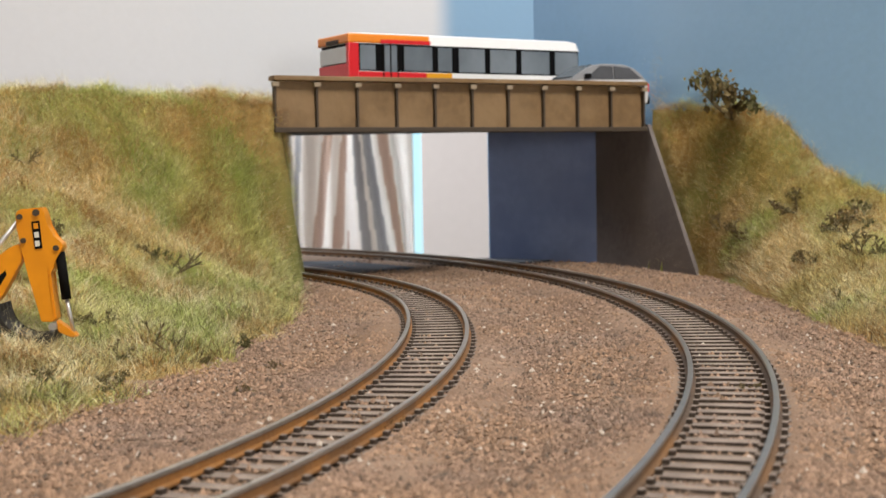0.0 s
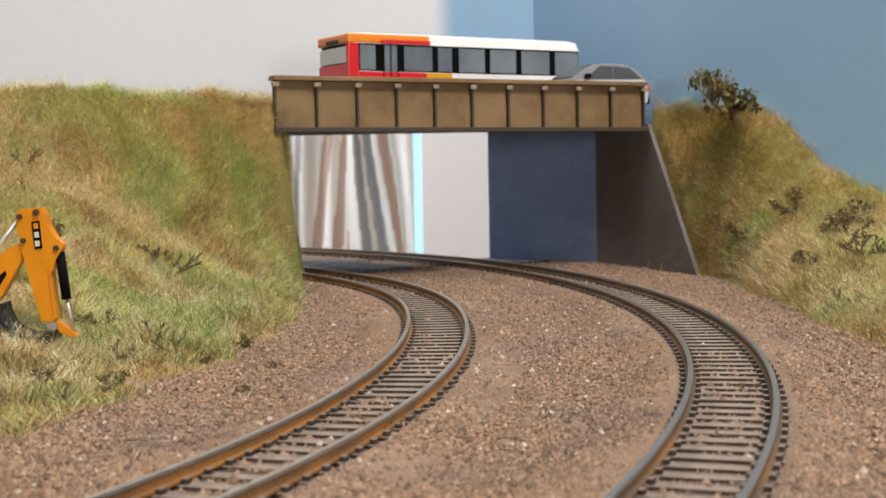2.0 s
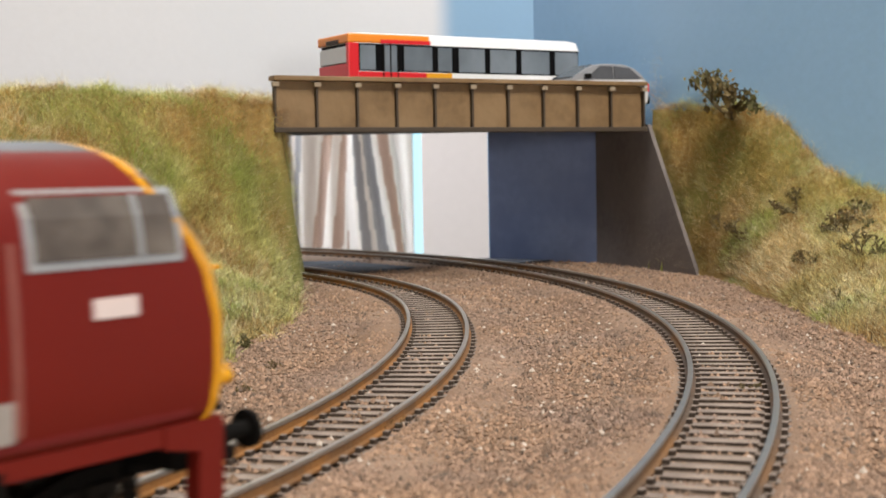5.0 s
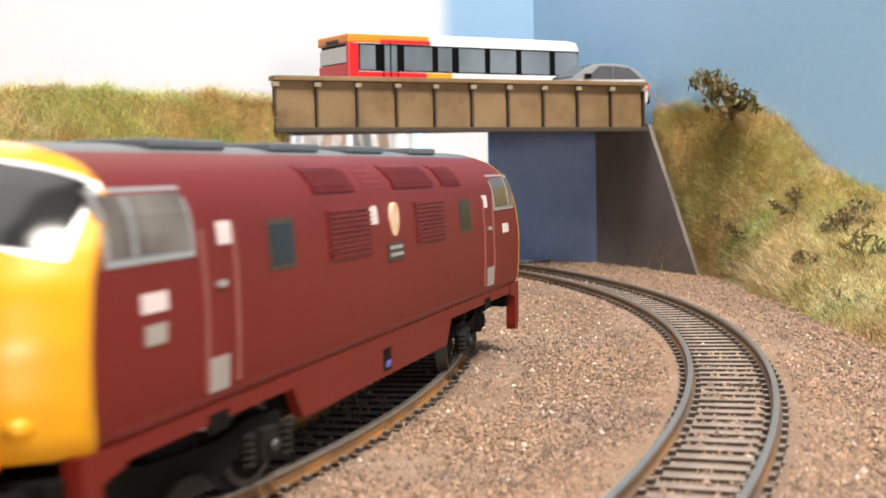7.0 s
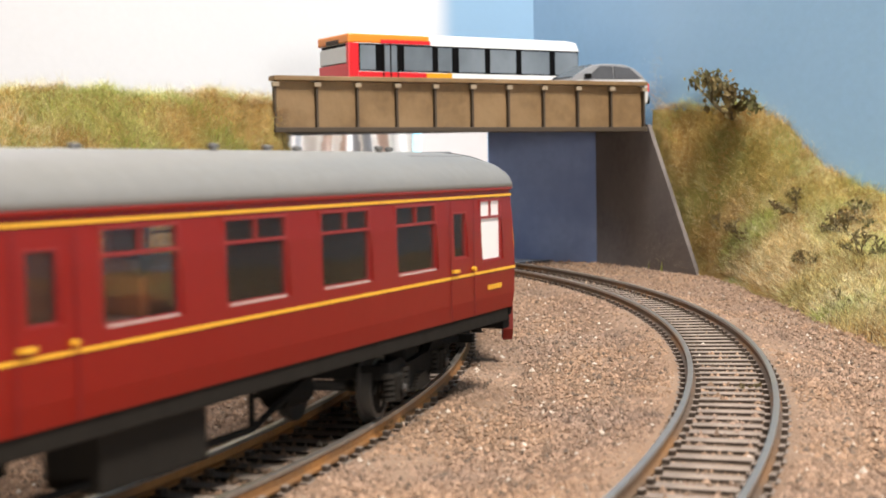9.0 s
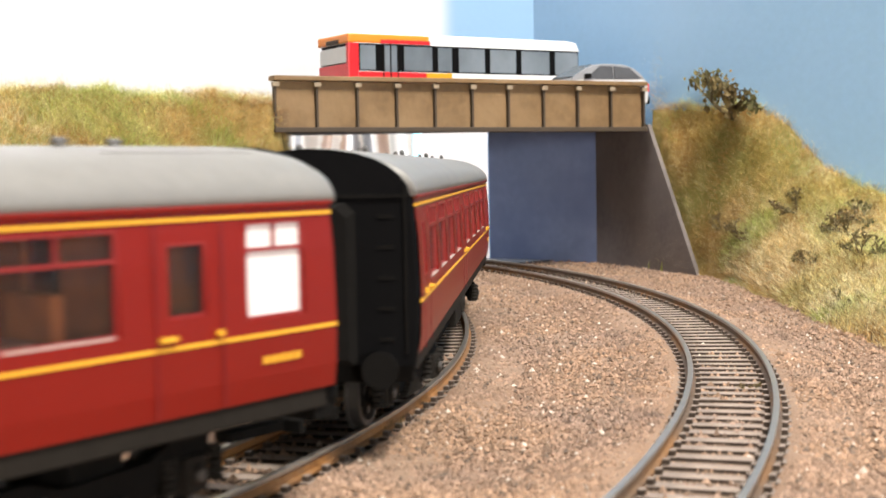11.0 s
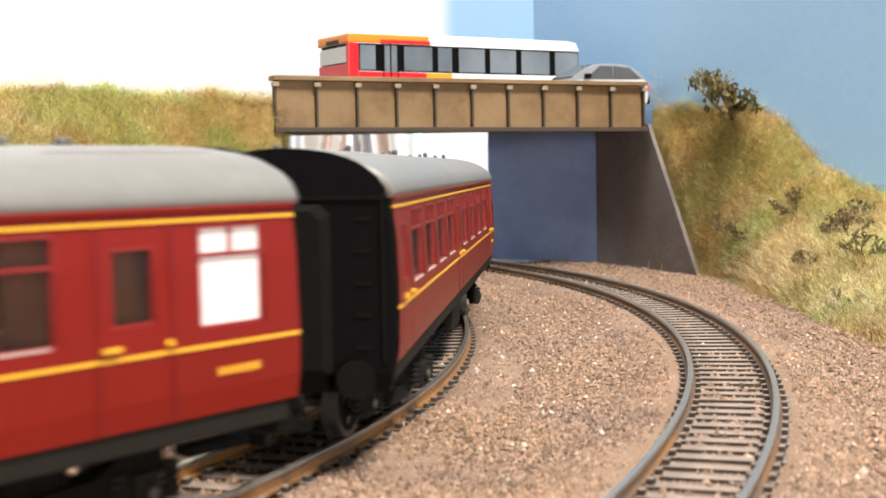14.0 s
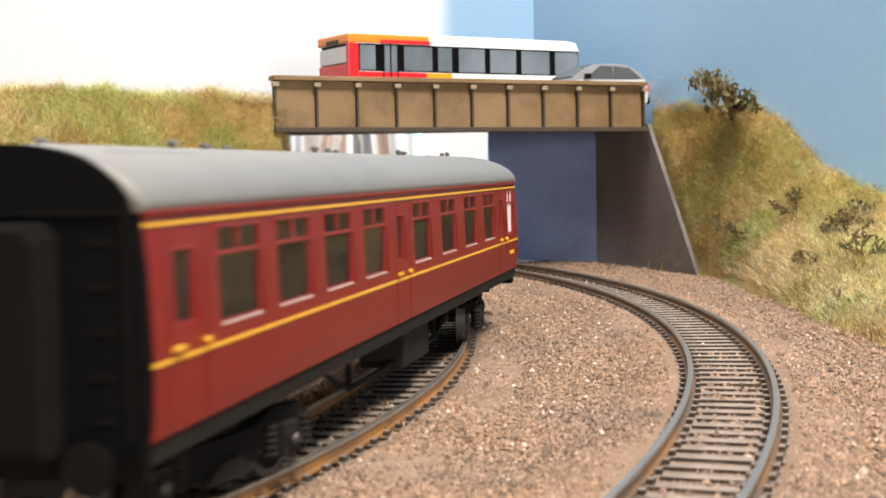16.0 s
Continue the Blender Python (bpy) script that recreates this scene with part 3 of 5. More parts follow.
def grass(name, label, fn, xr, yr, count, seed, bias):
    """Static grass: bent fibres standing off the bank, straw and green in patches."""
    gx, gy = np.arange(xr[0], xr[1] + 2, 2.0), np.arange(yr[0], yr[1] + 2, 2.0)
    h = np.array([[np.nan if fn(a, b) is None else fn(a, b) for a in gx] for b in gy])
    p = np.array([[patch(a, b, 0 if np.isnan(h[j, i]) else h[j, i], seed) for i, a in enumerate(gx)] for j, b in enumerate(gy)])
    sx, sy = np.gradient(h, 2.0, axis=1), np.gradient(h, 2.0, axis=0)
    n = count * 4
    x, y = R.uniform(*xr, n), R.uniform(*yr, n)
    i, j = ((x - xr[0]) / 2).astype(int), ((y - yr[0]) / 2).astype(int)
    z = h[j, i] + sx[j, i] * (x - gx[i]) + sy[j, i] * (y - gy[j])
    steep = np.sqrt(1 + sx[j, i] ** 2 + sy[j, i] ** 2)
    ok = ~np.isnan(z) & (np.abs(x / y) < 0.38) & (R.rand(n) < np.minimum(1, steep / 3.0 + 0.15)) & ((z > GROUND + 2.0) | (R.rand(n) < 0.35)) & (z > GROUND + 0.1)
    x, y, z, i, j = (q[ok][:count] for q in (x, y, z, i, j))
    n = len(x)
    k = 1 / np.sqrt(1 + sx[j, i] ** 2 + sy[j, i] ** 2)
    nv = np.stack((-sx[j, i] * k, -sy[j, i] * k, k), axis=-1)
    a, b = R.uniform(0, 6.28, n), R.uniform(0, 6.28, n)
    clump = p[j, i] * 0.5 + np.array([noise.noise((u * 0.16, q * 0.16, seed + 9)) for u, q in zip(x, y)])
    a = a * 0.85 + 4.0 * clump
    stray = R.rand(n) < 0.36
    ln = np.where(stray, 9.0, 4.0 + 2.8 * clump) * R.uniform(0.4, 1.3, n)
    tilt = np.where(stray, 2.4, 1.0) * R.uniform(0.2, 1.5, n)
    side = np.stack((np.cos(a), np.sin(a), np.zeros(n)), axis=-1)
    d = nv + side * tilt[:, None] + np.array((0, 0, 0.3))
    d *= (ln / np.linalg.norm(d, axis=1))[:, None]
    w = np.stack((np.cos(b), np.sin(b), np.zeros(n)), axis=-1) * np.where(stray, 0.055, 0.08)[:, None]
    root = np.stack((x, y, z - 0.6), axis=-1)
    mid, end = root + d * 0.55, root + d * 1.0 + side * (ln * 0.22)[:, None] - np.array((0, 0, 0.1)) * ln[:, None]
    v = np.stack((root - w, root + w, mid + w * 0.8, mid - w * 0.8, end), axis=1).reshape(-1, 3)
    o = 5 * np.arange(n)
    f = [q for t in o.tolist() for q in ((t, t + 1, t + 2, t + 3), (t + 3, t + 2, t + 4))]
    g = p[j, i] + bias - np.interp(z, [GROUND, GROUND + 9], [0.16, 0.0]) + R.normal(0, 0.20, n)
    r = np.array([noise.noise((u * 0.045, q * 0.045, seed + 20)) for u, q in zip(x, y)]) + R.normal(0, 0.25, n)
    kind = np.where(g > 0.10, 1, np.where(r > 0.10, 2, 0))
    kind = np.where(stray, np.where(R.rand(n) < 0.7, 3, kind), kind)
    kind = np.where(R.rand(n) < np.interp(z, [GROUND, GROUND + 16], [0.34, 0.03]), 4, kind)
    tagged(many(name, v, f, [STRAW, GREEN, RUSSET, PALEGRASS, TWIG], np.repeat(kind, 2)), label, "grass", kind="stuff")


grass("grass", "tufted dry and green static grass on the embankment", left_bank_height, (-215, -36), (190, 600), 260000, 1.3, 0.02)
grass("grass", "straw-coloured and green static grass beside the bridge", right_bank_fn, (98, 232), (330, 655), 130000, 6.1, -0.34)


def shrub(x, y, z, size, label, seed, up=1.0, leaf=True):
    """A small clump of brown foliage: forked twigs with tiny clumps along them."""
    rng = random.Random(seed)
    ob = thing("shrub", label, "shrub", "scrub on the banks", x, y, z)
    bm = bmesh.new()
    tips = []

    def grow(p, d, ln, r, depth):
        e = p + d * ln
        cyl(bm, p, e, r, r * 0.65, 5)
        tips.append(e)
        tips.append(p + d * ln * 0.6)
        if depth:
            for _ in range(rng.choice((2, 3))):
                nd = (d + Vector((rng.uniform(-1, 1), rng.uniform(-1, 1), rng.uniform(-0.5, 0.8))) * 0.8).normalized()
                grow(e, nd, ln * rng.uniform(0.55, 0.85), r * 0.65, depth - 1)

    for _ in range(5):
        d = Vector((rng.uniform(-1, 1), rng.uniform(-1, 1), rng.uniform(0.15, 1) * up)).normalized()
        grow(Vector((0, 0, -0.4)), d, size * 0.42, size * 0.035, 2)
    part("branchwork", bm, TWIG, ob)
    if leaf:
        bm = bmesh.new()
        for p in tips:
            for _ in range(3):
                q = p + Vector((rng.uniform(-1, 1), rng.uniform(-1, 1), rng.uniform(-1, 1))) * size * 0.09
                s = size * rng.uniform(0.025, 0.07)
                m = Matrix.Translation(q) @ Euler((rng.uniform(0, 6), rng.uniform(0, 6), rng.uniform(0, 6))).to_matrix().to_4x4()
                vs = [bm.verts.new(m @ Vector(c)) for c in ((-s, 0, 0), (0, -s * 0.7, s * 0.3), (s, 0, 0), (0, s * 0.7, s * 0.3))]
                bm.faces.new(vs)
        part("foliage", bm, MOSS, ob, "dull olive brown foliage")
    return ob


def ground_at(fn, x, y):
    z = fn(x, y)
    return GROUND if z is None else z


for i, (x, y, s, up) in enumerate(((-93, 455, 13, 0.6), (-101, 462, 9, 0.6), (-92, 330, 9, 0.7), (-80, 360, 8, 0.8), (-60, 380, 7, 0.5), (-128, 430, 10, 0.6),
                                   (-150, 480, 9, 0.6), (-118, 405, 9, 0.7), (-66, 345, 5, 0.5), (-72, 352, 9, 1.0), (-84, 338, 6, 0.4), (-98, 372, 8, 0.5), (-112, 352, 7, 0.4), (-76, 300, 6, 0.4), (-88, 285, 7, 0.4))):
    shrub(x, y, ground_at(left_bank_height, x, y), s, "brown twiggy scrub clump on the grass bank", 20 + i, up, leaf=i % 3 != 0)
shrub(135, 614, ground_at(right_bank_fn, 135, 614), 34, "large olive brown bush on top of the bank", 41, 1.0)
for i, (x, y, s, up) in enumerate(((132, 575, 13, 0.7), (150, 560, 13, 0.8), (160, 520, 13, 0.8), (152, 480, 12, 0.7), (127, 420, 9, 0.6), (126, 600, 10, 0.7), (170, 530, 14, 0.9), (140, 500, 9, 0.6))):
    shrub(x, y, ground_at(right_bank_fn, x, y), s, "brown and olive scrub clump on the bank", 60 + i, up)
for i, (x, y, s) in enumerate(((-9.5, 246, 4.5), (66.5, 287, 4.0), (-44, 337, 3.0), (-46, 300, 3.0), (-3, 350, 1.6))):
    shrub(x, y, GROUND, s, "tiny green weed tuft growing in the ballast", 90 + i, 0.8)


# ---- road vehicles and the excavator ----
def bus():
    ob = thing("single_deck_bus", "white single-deck bus with red and orange front, parked on the bridge", "bus", "", -40.5, 595.0, 70, 31.1)
    Lb, Wb, Hb = 130.0, 31.0, 38.0
    wins = [(5.3, 13.9), (28, 43.7), (46.1, 54.4), (57.5, 72.7), (75, 90.6), (93, 110.3), (113, 127.6)]

    def shell(z0, z1, inset0, inset1, x0=0.0, x1=Lb):
        bm = bmesh.new()
        rings = []
        for z, n in ((z0, inset0), (z1, inset1)):
            c = 2.5
            rings.append([(x0 + n + c, n, z), (x1 - n - c, n, z), (x1 - n, n + c, z), (x1 - n, Wb - n - c, z), (x1 - n - c, Wb - n, z), (x0 + n + c, Wb - n, z), (x0 + n, Wb - n - c, z), (x0 + n, n + c, z)])
        loft(bm, rings)
        return bm
    part("skirt", shell(3.5, 11.5, 0.3, 0), WHITE, ob)
    part("lower_body", shell(11.5, 20.6, 0, 0), WHITE, ob)
    part("roof", shell(33.0, 37.2, 0, 1.2), WHITE, ob)
    bm = shell(37.2, 38.2, 1.2, 4.0)
    part("roof_crown", bm, WHITE, ob)
    part("window_band", shell(20.6, 33.0, 0.35, 0.35), BLACKGLOSS, ob, "black glazing band")
    for a, b in wins:
        bm = bmesh.new()
        box(bm, a + 0.4, b - 0.4, -0.05, 0.3, 21.2, 32.2, 0.1)
        w = part("window", bm, BUSGLASS, ob, "grey tinted side window")
    bm = bmesh.new()
    box(bm, 18.2, 24.6, -0.15, 0.3, 6, 32.4, 0.2)
    d = part("door", bm, BUSGLASS, ob, "glazed folding door")
    for x in (17.4, 21.2, 25.0):
        bm = bmesh.new()
        box(bm, x - 0.35, x + 0.35, -0.3, 0.4, 5, 33)
        part("door_frame", bm, BLACK, d)
    # coloured front: pillars, roof end, front panels
    bm = bmesh.new()
    box(bm, -0.35, 5.0, -0.3, 2.6, 4, 33.2, 0.5)
    part("front_pillar", bm, BUSRED, ob, "bright red front corner")
    bm = bmesh.new()
    box(bm, -0.4, 1.6, 1.0, Wb - 1.0, 4, 24, 0.5)
    part("front_panel", bm, BUSRED, ob, "deep red front panel")
    bm = bmesh.new()
    box(bm, -0.45, 0.6, 2.2, Wb - 2.4, 24.3, 31.6, 0.3)
    part("windscreen", bm, SILVER, ob, "wide pale front windscreen")
    bm = bmesh.new()
    box(bm, -0.45, 42, -0.28, Wb + 0.2, 33.1, 37.35, 0.8)
    part("roof_front", bm, ORANGERED, ob, "orange front roof section")
    bm = bmesh.new()
    box(bm, 16, 42.4, -0.4, 1.0, 33.2, 35.0, 0.2)
    part("roof_stripe", bm, BUSRED, ob, "red stripe below the roof")
    bm = bmesh.new()
    box(bm, -0.6, 0.2, 9, Wb - 9, 33.2, 35.2, 0.2)
    part("destination_board", bm, GIRDERDARK, ob)
    bm = bmesh.new()
    box(bm, 5, 40, -0.25, 0.5, 8, 20.4, 0.2)
    part("side_panel", bm, BUSRED, ob, "red lower side panel")
    bm = bmesh.new()
    box(bm, 40, 54, -0.25, 0.5, 8, 20.4, 0.2)
    part("side_panel", bm, YELLOW, ob, "yellow orange lower side panel")
    for x in (20, 98):
        for y in (0.6, Wb - 4.6):
            bm = bmesh.new()
            cyl(bm, (x, y, 6.4), (x, y + 4, 6.4), 6.4, seg=20)
            w = part("wheel", bm, RUBBER, ob)
            bm = bmesh.new()
            cyl(bm, (x, y - 0.15, 6.4), (x, y + 4.15, 6.4), 3.6, seg=16)
            part("hub", bm, SILVERBAR, w)


bus()


def car():
    ang = math.degrees(math.atan2(BRD.y, BRD.x))
    ob = thing("hatchback_car", "silver hatchback car parked on the road bridge", "car", "", 51.8, 625.8, 72, ang)
    prof = [(0.5, 3.5), (0, 8), (1.2, 11.6), (13, 14.6), (17, 15.4), (55, 16.0), (56.6, 13), (56.8, 6), (55.8, 3.5)]
    bm = bmesh.new()
    prism(bm, prof, 0, 21.5)
    bmesh.ops.bevel(bm, geom=bm.edges[:], offset=0.9, segments=2, affect="EDGES")
    part("body", bm, SILVER, ob, smooth=False)
    bm = bmesh.new()
    top = [(10.5, 14.6), (16, 18.0), (22, 21.2), (27, 22.9), (33, 23.6), (44, 23.3), (49, 21.8), (52.5, 19.2), (55.2, 15.6)]
    rings = []
    for x, z in top:
        k = (z - 14.4) / 9
        rings.append([(x, 0.6 + 2.2 * k, z - 0.5 * k), (x, 0.6 + 3.4 * k, z), (x, 20.9 - 3.4 * k, z), (x, 20.9 - 2.2 * k, z - 0.5 * k), (x, 20.6, 14.2), (x, 0.9, 14.2)])
    loft(bm, rings)
    part("cabin", bm, CARROOF, ob, "grey cabin roof and pillars")
    bm = bmesh.new()
    loft(bm, [[(20.5, 0.55, 15.9), (20.5, 1.2, 15.9), (36.5, 1.2, 15.9), (36.5, 0.55, 15.9)], [(29.5, 2.25, 22.3), (29.5, 3.0, 22.3), (36.5, 3.0, 22.3), (36.5, 2.25, 22.3)]])
    part("front_side_window", bm, CARGLASS, ob)
    bm = bmesh.new()
    loft(bm, [[(37.3, 0.55, 15.9), (37.3, 1.2, 15.9), (52.4, 1.2, 16.4), (52.4, 0.55, 16.4)], [(37.3, 2.25, 22.3), (37.3, 3.0, 22.3), (46.5, 3.0, 21.6), (46.5, 2.2, 21.6)]])
    part("rear_side_window", bm, CARGLASS, ob)
    bm = bmesh.new()
    loft(bm, [[(13.4, 2.0, 16.5), (13.4, 19.5, 16.5), (13.0, 19.5, 17.0), (13.0, 2.0, 17.0)], [(25.8, 3.8, 22.7), (25.8, 17.7, 22.7), (25.4, 17.7, 23.1), (25.4, 3.8, 23.1)]])
    part("windscreen", bm, BUSGLASS, ob)
    bm = bmesh.new()
    box(bm, 19, 22, -2.0, 0.4, 16, 18.2, 0.5)
    part("wing_mirror", bm, BLACK, ob)
    bm = bmesh.new()
    box(bm, 55.6, 57.0, 0.4, 4.5, 10.0, 14.0, 0.3)
    part("tail_light", bm, BUSRED, ob)
    bm = bmesh.new()
    box(bm, 55.2, 57.4, 0.4, 21.1, 4, 8, 0.6)
    part("bumper", bm, BLACK, ob)
    for x in (10, 45):
        for y in (0.2, 18.3):
            bm = bmesh.new()
            cyl(bm, (x, y, 4.2), (x, y + 3, 4.2), 4.2, seg=20)
            w = part("wheel", bm, RUBBER, ob)
            bm = bmesh.new()
            cyl(bm, (x, y - 0.1, 4.2), (x, y + 3.1, 4.2), 2.6, seg=14)
            part("rim", bm, SILVERBAR, w)


car()


def pavement():
    m = Matrix(((BRD.x, BRN.x, 0, BR0.x), (BRD.y, BRN.y, 0, BR0.y), (0, 0, 1, 0), (0, 0, 0, 1)))
    bm = bmesh.new()
    box(bm, -20, (BR1 - BR0).length + 3, 5.4, 34, 70.004, 72, 0.2, m=m)
    tagged(part("pavement", bm, CONCRETE), "grey raised roadside pavement on the bridge deck", "pavement", kind="structure")


pavement()


def excavator():
    """The digging arm of a backhoe, its bucket resting on the bank."""
    Y, q = 345.0, 345.0 / 2343.0
    P = lambda x, y: ((x - 784) * q, 45.6 - (y - 314.5) * q)
    base = ground_at(left_bank_height, -107, Y)
    ob = thing("excavator_arm", "orange yellow backhoe arm with black bucket resting on grass", "excavator", "", 0, 0, 0)

    def plate(name, pts, y0, y1, mat, parent=ob, label="", bevel=0.25):
        bm = bmesh.new()
        prism(bm, [P(*p) for p in pts], Y + y0, Y + y1)
        if bevel:
            bmesh.ops.bevel(bm, geom=bm.edges[:], offset=bevel, segments=2, affect="EDGES")
        return part(name, bm, mat, parent, label)

    stick = plate("dipper", [(33, 378), (40, 371), (80, 368), (84, 380), (88, 402), (98, 420), (113, 432), (114, 441), (106, 452), (99, 462), (97, 478), (90, 484), (97, 545), (99, 566), (92, 571), (72, 571), (52, 490), (41, 440), (33, 400)], -2.2, 2.2, DIGGER, label="orange yellow dipper arm")
    plate("dipper_edge", [(86, 470), (90, 484), (98, 566), (93, 566)], -2.5, 2.5, DIGGER, stick)
    boom = plate("boom", [(-150, 590), (-120, 640), (2, 526), (40, 462), (42, 440), (36, 432), (20, 438), (0, 452), (-60, 500)], -1.7, 1.7, DIGGER, label="orange yellow boom")
    plate("boom_decal", [(0, 488), (11, 478), (13, 486), (0, 506)], -1.95, -1.6, BLACK, boom, bevel=0)
    plate("post", [(-165, 575), (-110, 575), (-100, 700), (-175, 700)], -4, 4, DIGGER)
    plate("tipping_link", [(97, 568), (110, 577), (128, 592), (134, 598), (124, 600), (100, 590)], -1.6, 1.6, DIGGER, label="yellow bucket link")
    decal = plate("decal", [(61, 393), (75, 391), (79, 440), (66, 442)], -2.45, -2.0, BLACK, stick, "black maker's plate", 0)
    for k in range(3):
        y = 396 + k * 15.5
        plate("decal_bar", [(64.5 + k, y), (72.5 + k, y - 0.6), (73.5 + k, y + 9), (65.5 + k, y + 10)], -2.6, -2.2, PALEBAR if k else DIGGER, decal, bevel=0)
    bm = bmesh.new()
    for (x, y, r) in ((41, 384, 0.75), (70, 377, 0.9), (46, 426, 0.7), (103, 440, 0.75)):
        a, b = P(x, y)
        cyl(bm, (a, Y - 2.8, b), (a, Y + 2.8, b), r, seg=14)
    part("pivot_pins", bm, GIRDERDARK, stick)
    bm = bmesh.new()
    a, b, c = P(105, 448), P(114, 532), P(121, 580)
    cyl(bm, (a[0], Y, a[1]), (b[0], Y, b[1]), 1.25, seg=16)
    ram = part("hydraulic_cylinder", bm, BLACK, ob, "black hydraulic cylinder", True)
    bm = bmesh.new()
    cyl(bm, (b[0], Y, b[1]), (c[0] + 0.5, Y, c[1] - 1.5), 0.55, seg=12)
    part("ram_rod", bm, SILVERBAR, ram, "bright steel rod", True)
    bm = bmesh.new()
    a, b = P(33, 392), P(-60, 500)
    cyl(bm, (a[0], Y, a[1]), (b[0], Y, b[1]), 0.6, seg=12)
    part("boom_rod", bm, SILVERBAR, ob, "bright steel rod", True)
    bm = bmesh.new()
    a = P(92, 579)
    cyl(bm, (a[0], Y - 2.6, a[1]), (a[0], Y + 2.6, a[1]), 1.05, seg=16)
    part("bucket_pin", bm, SILVERBAR, ob)
    # bucket: a curved open scoop with side cheeks
    outer = [(100, 588), (96, 600), (80, 612), (50, 618), (20, 612), (0, 598), (-8, 575), (-4, 548), (6, 550), (12, 570), (26, 585), (52, 595), (76, 594), (88, 584)]
    plate("bucket", outer, -5.5, 5.5, RUBBER, label="black curved digging bucket")
    for k in range(4):
        plate("bucket_tooth", [(-4, 552), (-1, 538), (4, 536), (7, 552)], -5.2 + k * 3.0, -4.0 + k * 3.0, RUBBER, bevel=0)


excavator()


# ---- the train ----
def wheelset(parent, x, r=6.0):
    bm = bmesh.new()
    cyl(bm, (0, -9.5, 0), (0, 9.5, 0), 1.0, seg=8)
    for s in (-1, 1):
        cyl(bm, (0, s * 7.1, 0), (0, s * 9.2, 0), r, seg=24)
        cyl(bm, (0, s * 6.7, 0), (0, s * 7.2, 0), r + 0.7, seg=24)
        cyl(bm, (0, s * 9.2, 0), (0, s * 9.35, 0), r * 0.82, seg=24, mat=1)
        for k in range(4):
            a = k * math.pi / 2
            cyl(bm, (math.cos(a) * r * 0.5, s * 9.3, math.sin(a) * r * 0.5), (math.cos(a) * r * 0.5, s * 9.5, math.sin(a) * r * 0.5), 0.7, seg=8)
    ob = part("wheelset", bm, [WHEEL, BLACK], parent, "steel wheels on an axle")
    ob.location = (x * K, 0, r * K)
    return ob


def bogie(parent, x, base, r):
    """A black bogie frame with axle boxes, springs and two wheelsets."""
    bm = bmesh.new()
    h = base / 2
    for s in (-1, 1):
        y0, y1 = s * 10.6, s * 12.2
        a, b = min(y0, y1), max(y0, y1)
        out = [(-h - 4, 8.5), (-h - 4, 11), (-h + 4, 11), (-8, 9.2), (8, 9.2), (h - 4, 11), (h + 4, 11), (h + 4, 8.5), (h + 3, 7.6), (h - 6, 6.8), (8, 4.2), (-8, 4.2), (-h + 6, 6.8), (-h - 3, 7.6)]
        prism(bm, out, a, b)
    box(bm, -5, 5, -11, 11, 6, 12, 0.5)
    for w in (-h - 4, h + 4):
        box(bm, w - 1, w + 1, -11, 11, 8, 10.5)
    ob = part("bogie", bm, BLACK, parent, "black bogie with springs and axle boxes")
    ob.location = (x * K, 0, 0)
    for s in (-1, 1):
        for w in (-h, h):
            bm = bmesh.new()
            box(bm, w - 2.2, w + 2.2, min(s * 10.6, s * 13.4), max(s * 10.6, s * 13.4), r - 2.4, r + 2.6, 0.4)
            cyl(bm, (w, s * 12, r), (w, s * 14.0, r), 1.5, seg=12)
            cap = part("axle_box", bm, SOLEBAR, ob)
            bm = bmesh.new()
            cyl(bm, (w, s * 13.9, r), (w, s * 14.3, r), 1.0, 0.7, seg=12)
            part("axle_cap", bm, WHEEL, cap, "bright worn axle cap")
            for k in (-5.0, 5.0):
                bm = bmesh.new()
                for z in range(5):
                    cyl(bm, (w + k, s * 12.4, 4.4 + z), (w + k, s * 12.4, 5.1 + z), 1.3, 1.0, seg=10)
                part("coil_spring", bm, SOLEBAR, ob)
        bm = bmesh.new()
        for k in range(5):
            box(bm, -6 + k * 0.9, 6 - k * 0.9, min(s * 12, s * 13.2), max(s * 12, s * 13.2), 3.4 + k * 0.55, 4.0 + k * 0.55)
        part("leaf_spring", bm, SOLEBAR, ob)
    return ob, [wheelset(ob, -h, r), wheelset(ob, h, r)]


WIDES = [(76, 93), (49.5, 66.5), (22.5, 39.5), (-4.5, 12), (-42.5, -26), (-65.5, -49), (-88.5, -72), (-111, -94.5)]
NARROWS = [(100.5, 107), (-18, -12), (-124.5, -118)]
TOILET = (114, 125)


def side(bm, holes, x0, x1, zs, wid, s, deep=1.0):
    """One side of a body with real window openings and reveals; wid gives the half width at a height."""
    xs = sorted({x0, x1, *[v for h in holes for v in h[:2]]})
    zz = sorted({*zs, *[v for h in holes for v in h[2:]]})

    def hole(x, z):
        return any(a < x < b and c < z < d for a, b, c, d in holes)

    cache = {}

    def v(x, z, inn=0.0):
        k = (x, z, inn)
        if k not in cache:
            cache[k] = bm.verts.new((x, s * (wid(z) - inn), z))
        return cache[k]

    for xa, xb in zip(xs, xs[1:]):
        for za, zb in zip(zz, zz[1:]):
            if not hole((xa + xb) / 2, (za + zb) / 2):
                bm.faces.new((v(xa, za), v(xb, za), v(xb, zb), v(xa, zb)))
    for a, b, c, d in holes:
        ring = [(a, c), (b, c), (b, d), (a, d)]
        for (p, q) in zip(ring, ring[1:] + ring[:1]):
            try:
                bm.faces.new((v(*p), v(*q), v(*q, deep), v(*p, deep)))
            except ValueError:
                pass


def wid_coach(z):
    return lerp([14, 19, 25, 35, 41.6], [17.2, 17.9, 18.1, 17.7, 17.0], z)


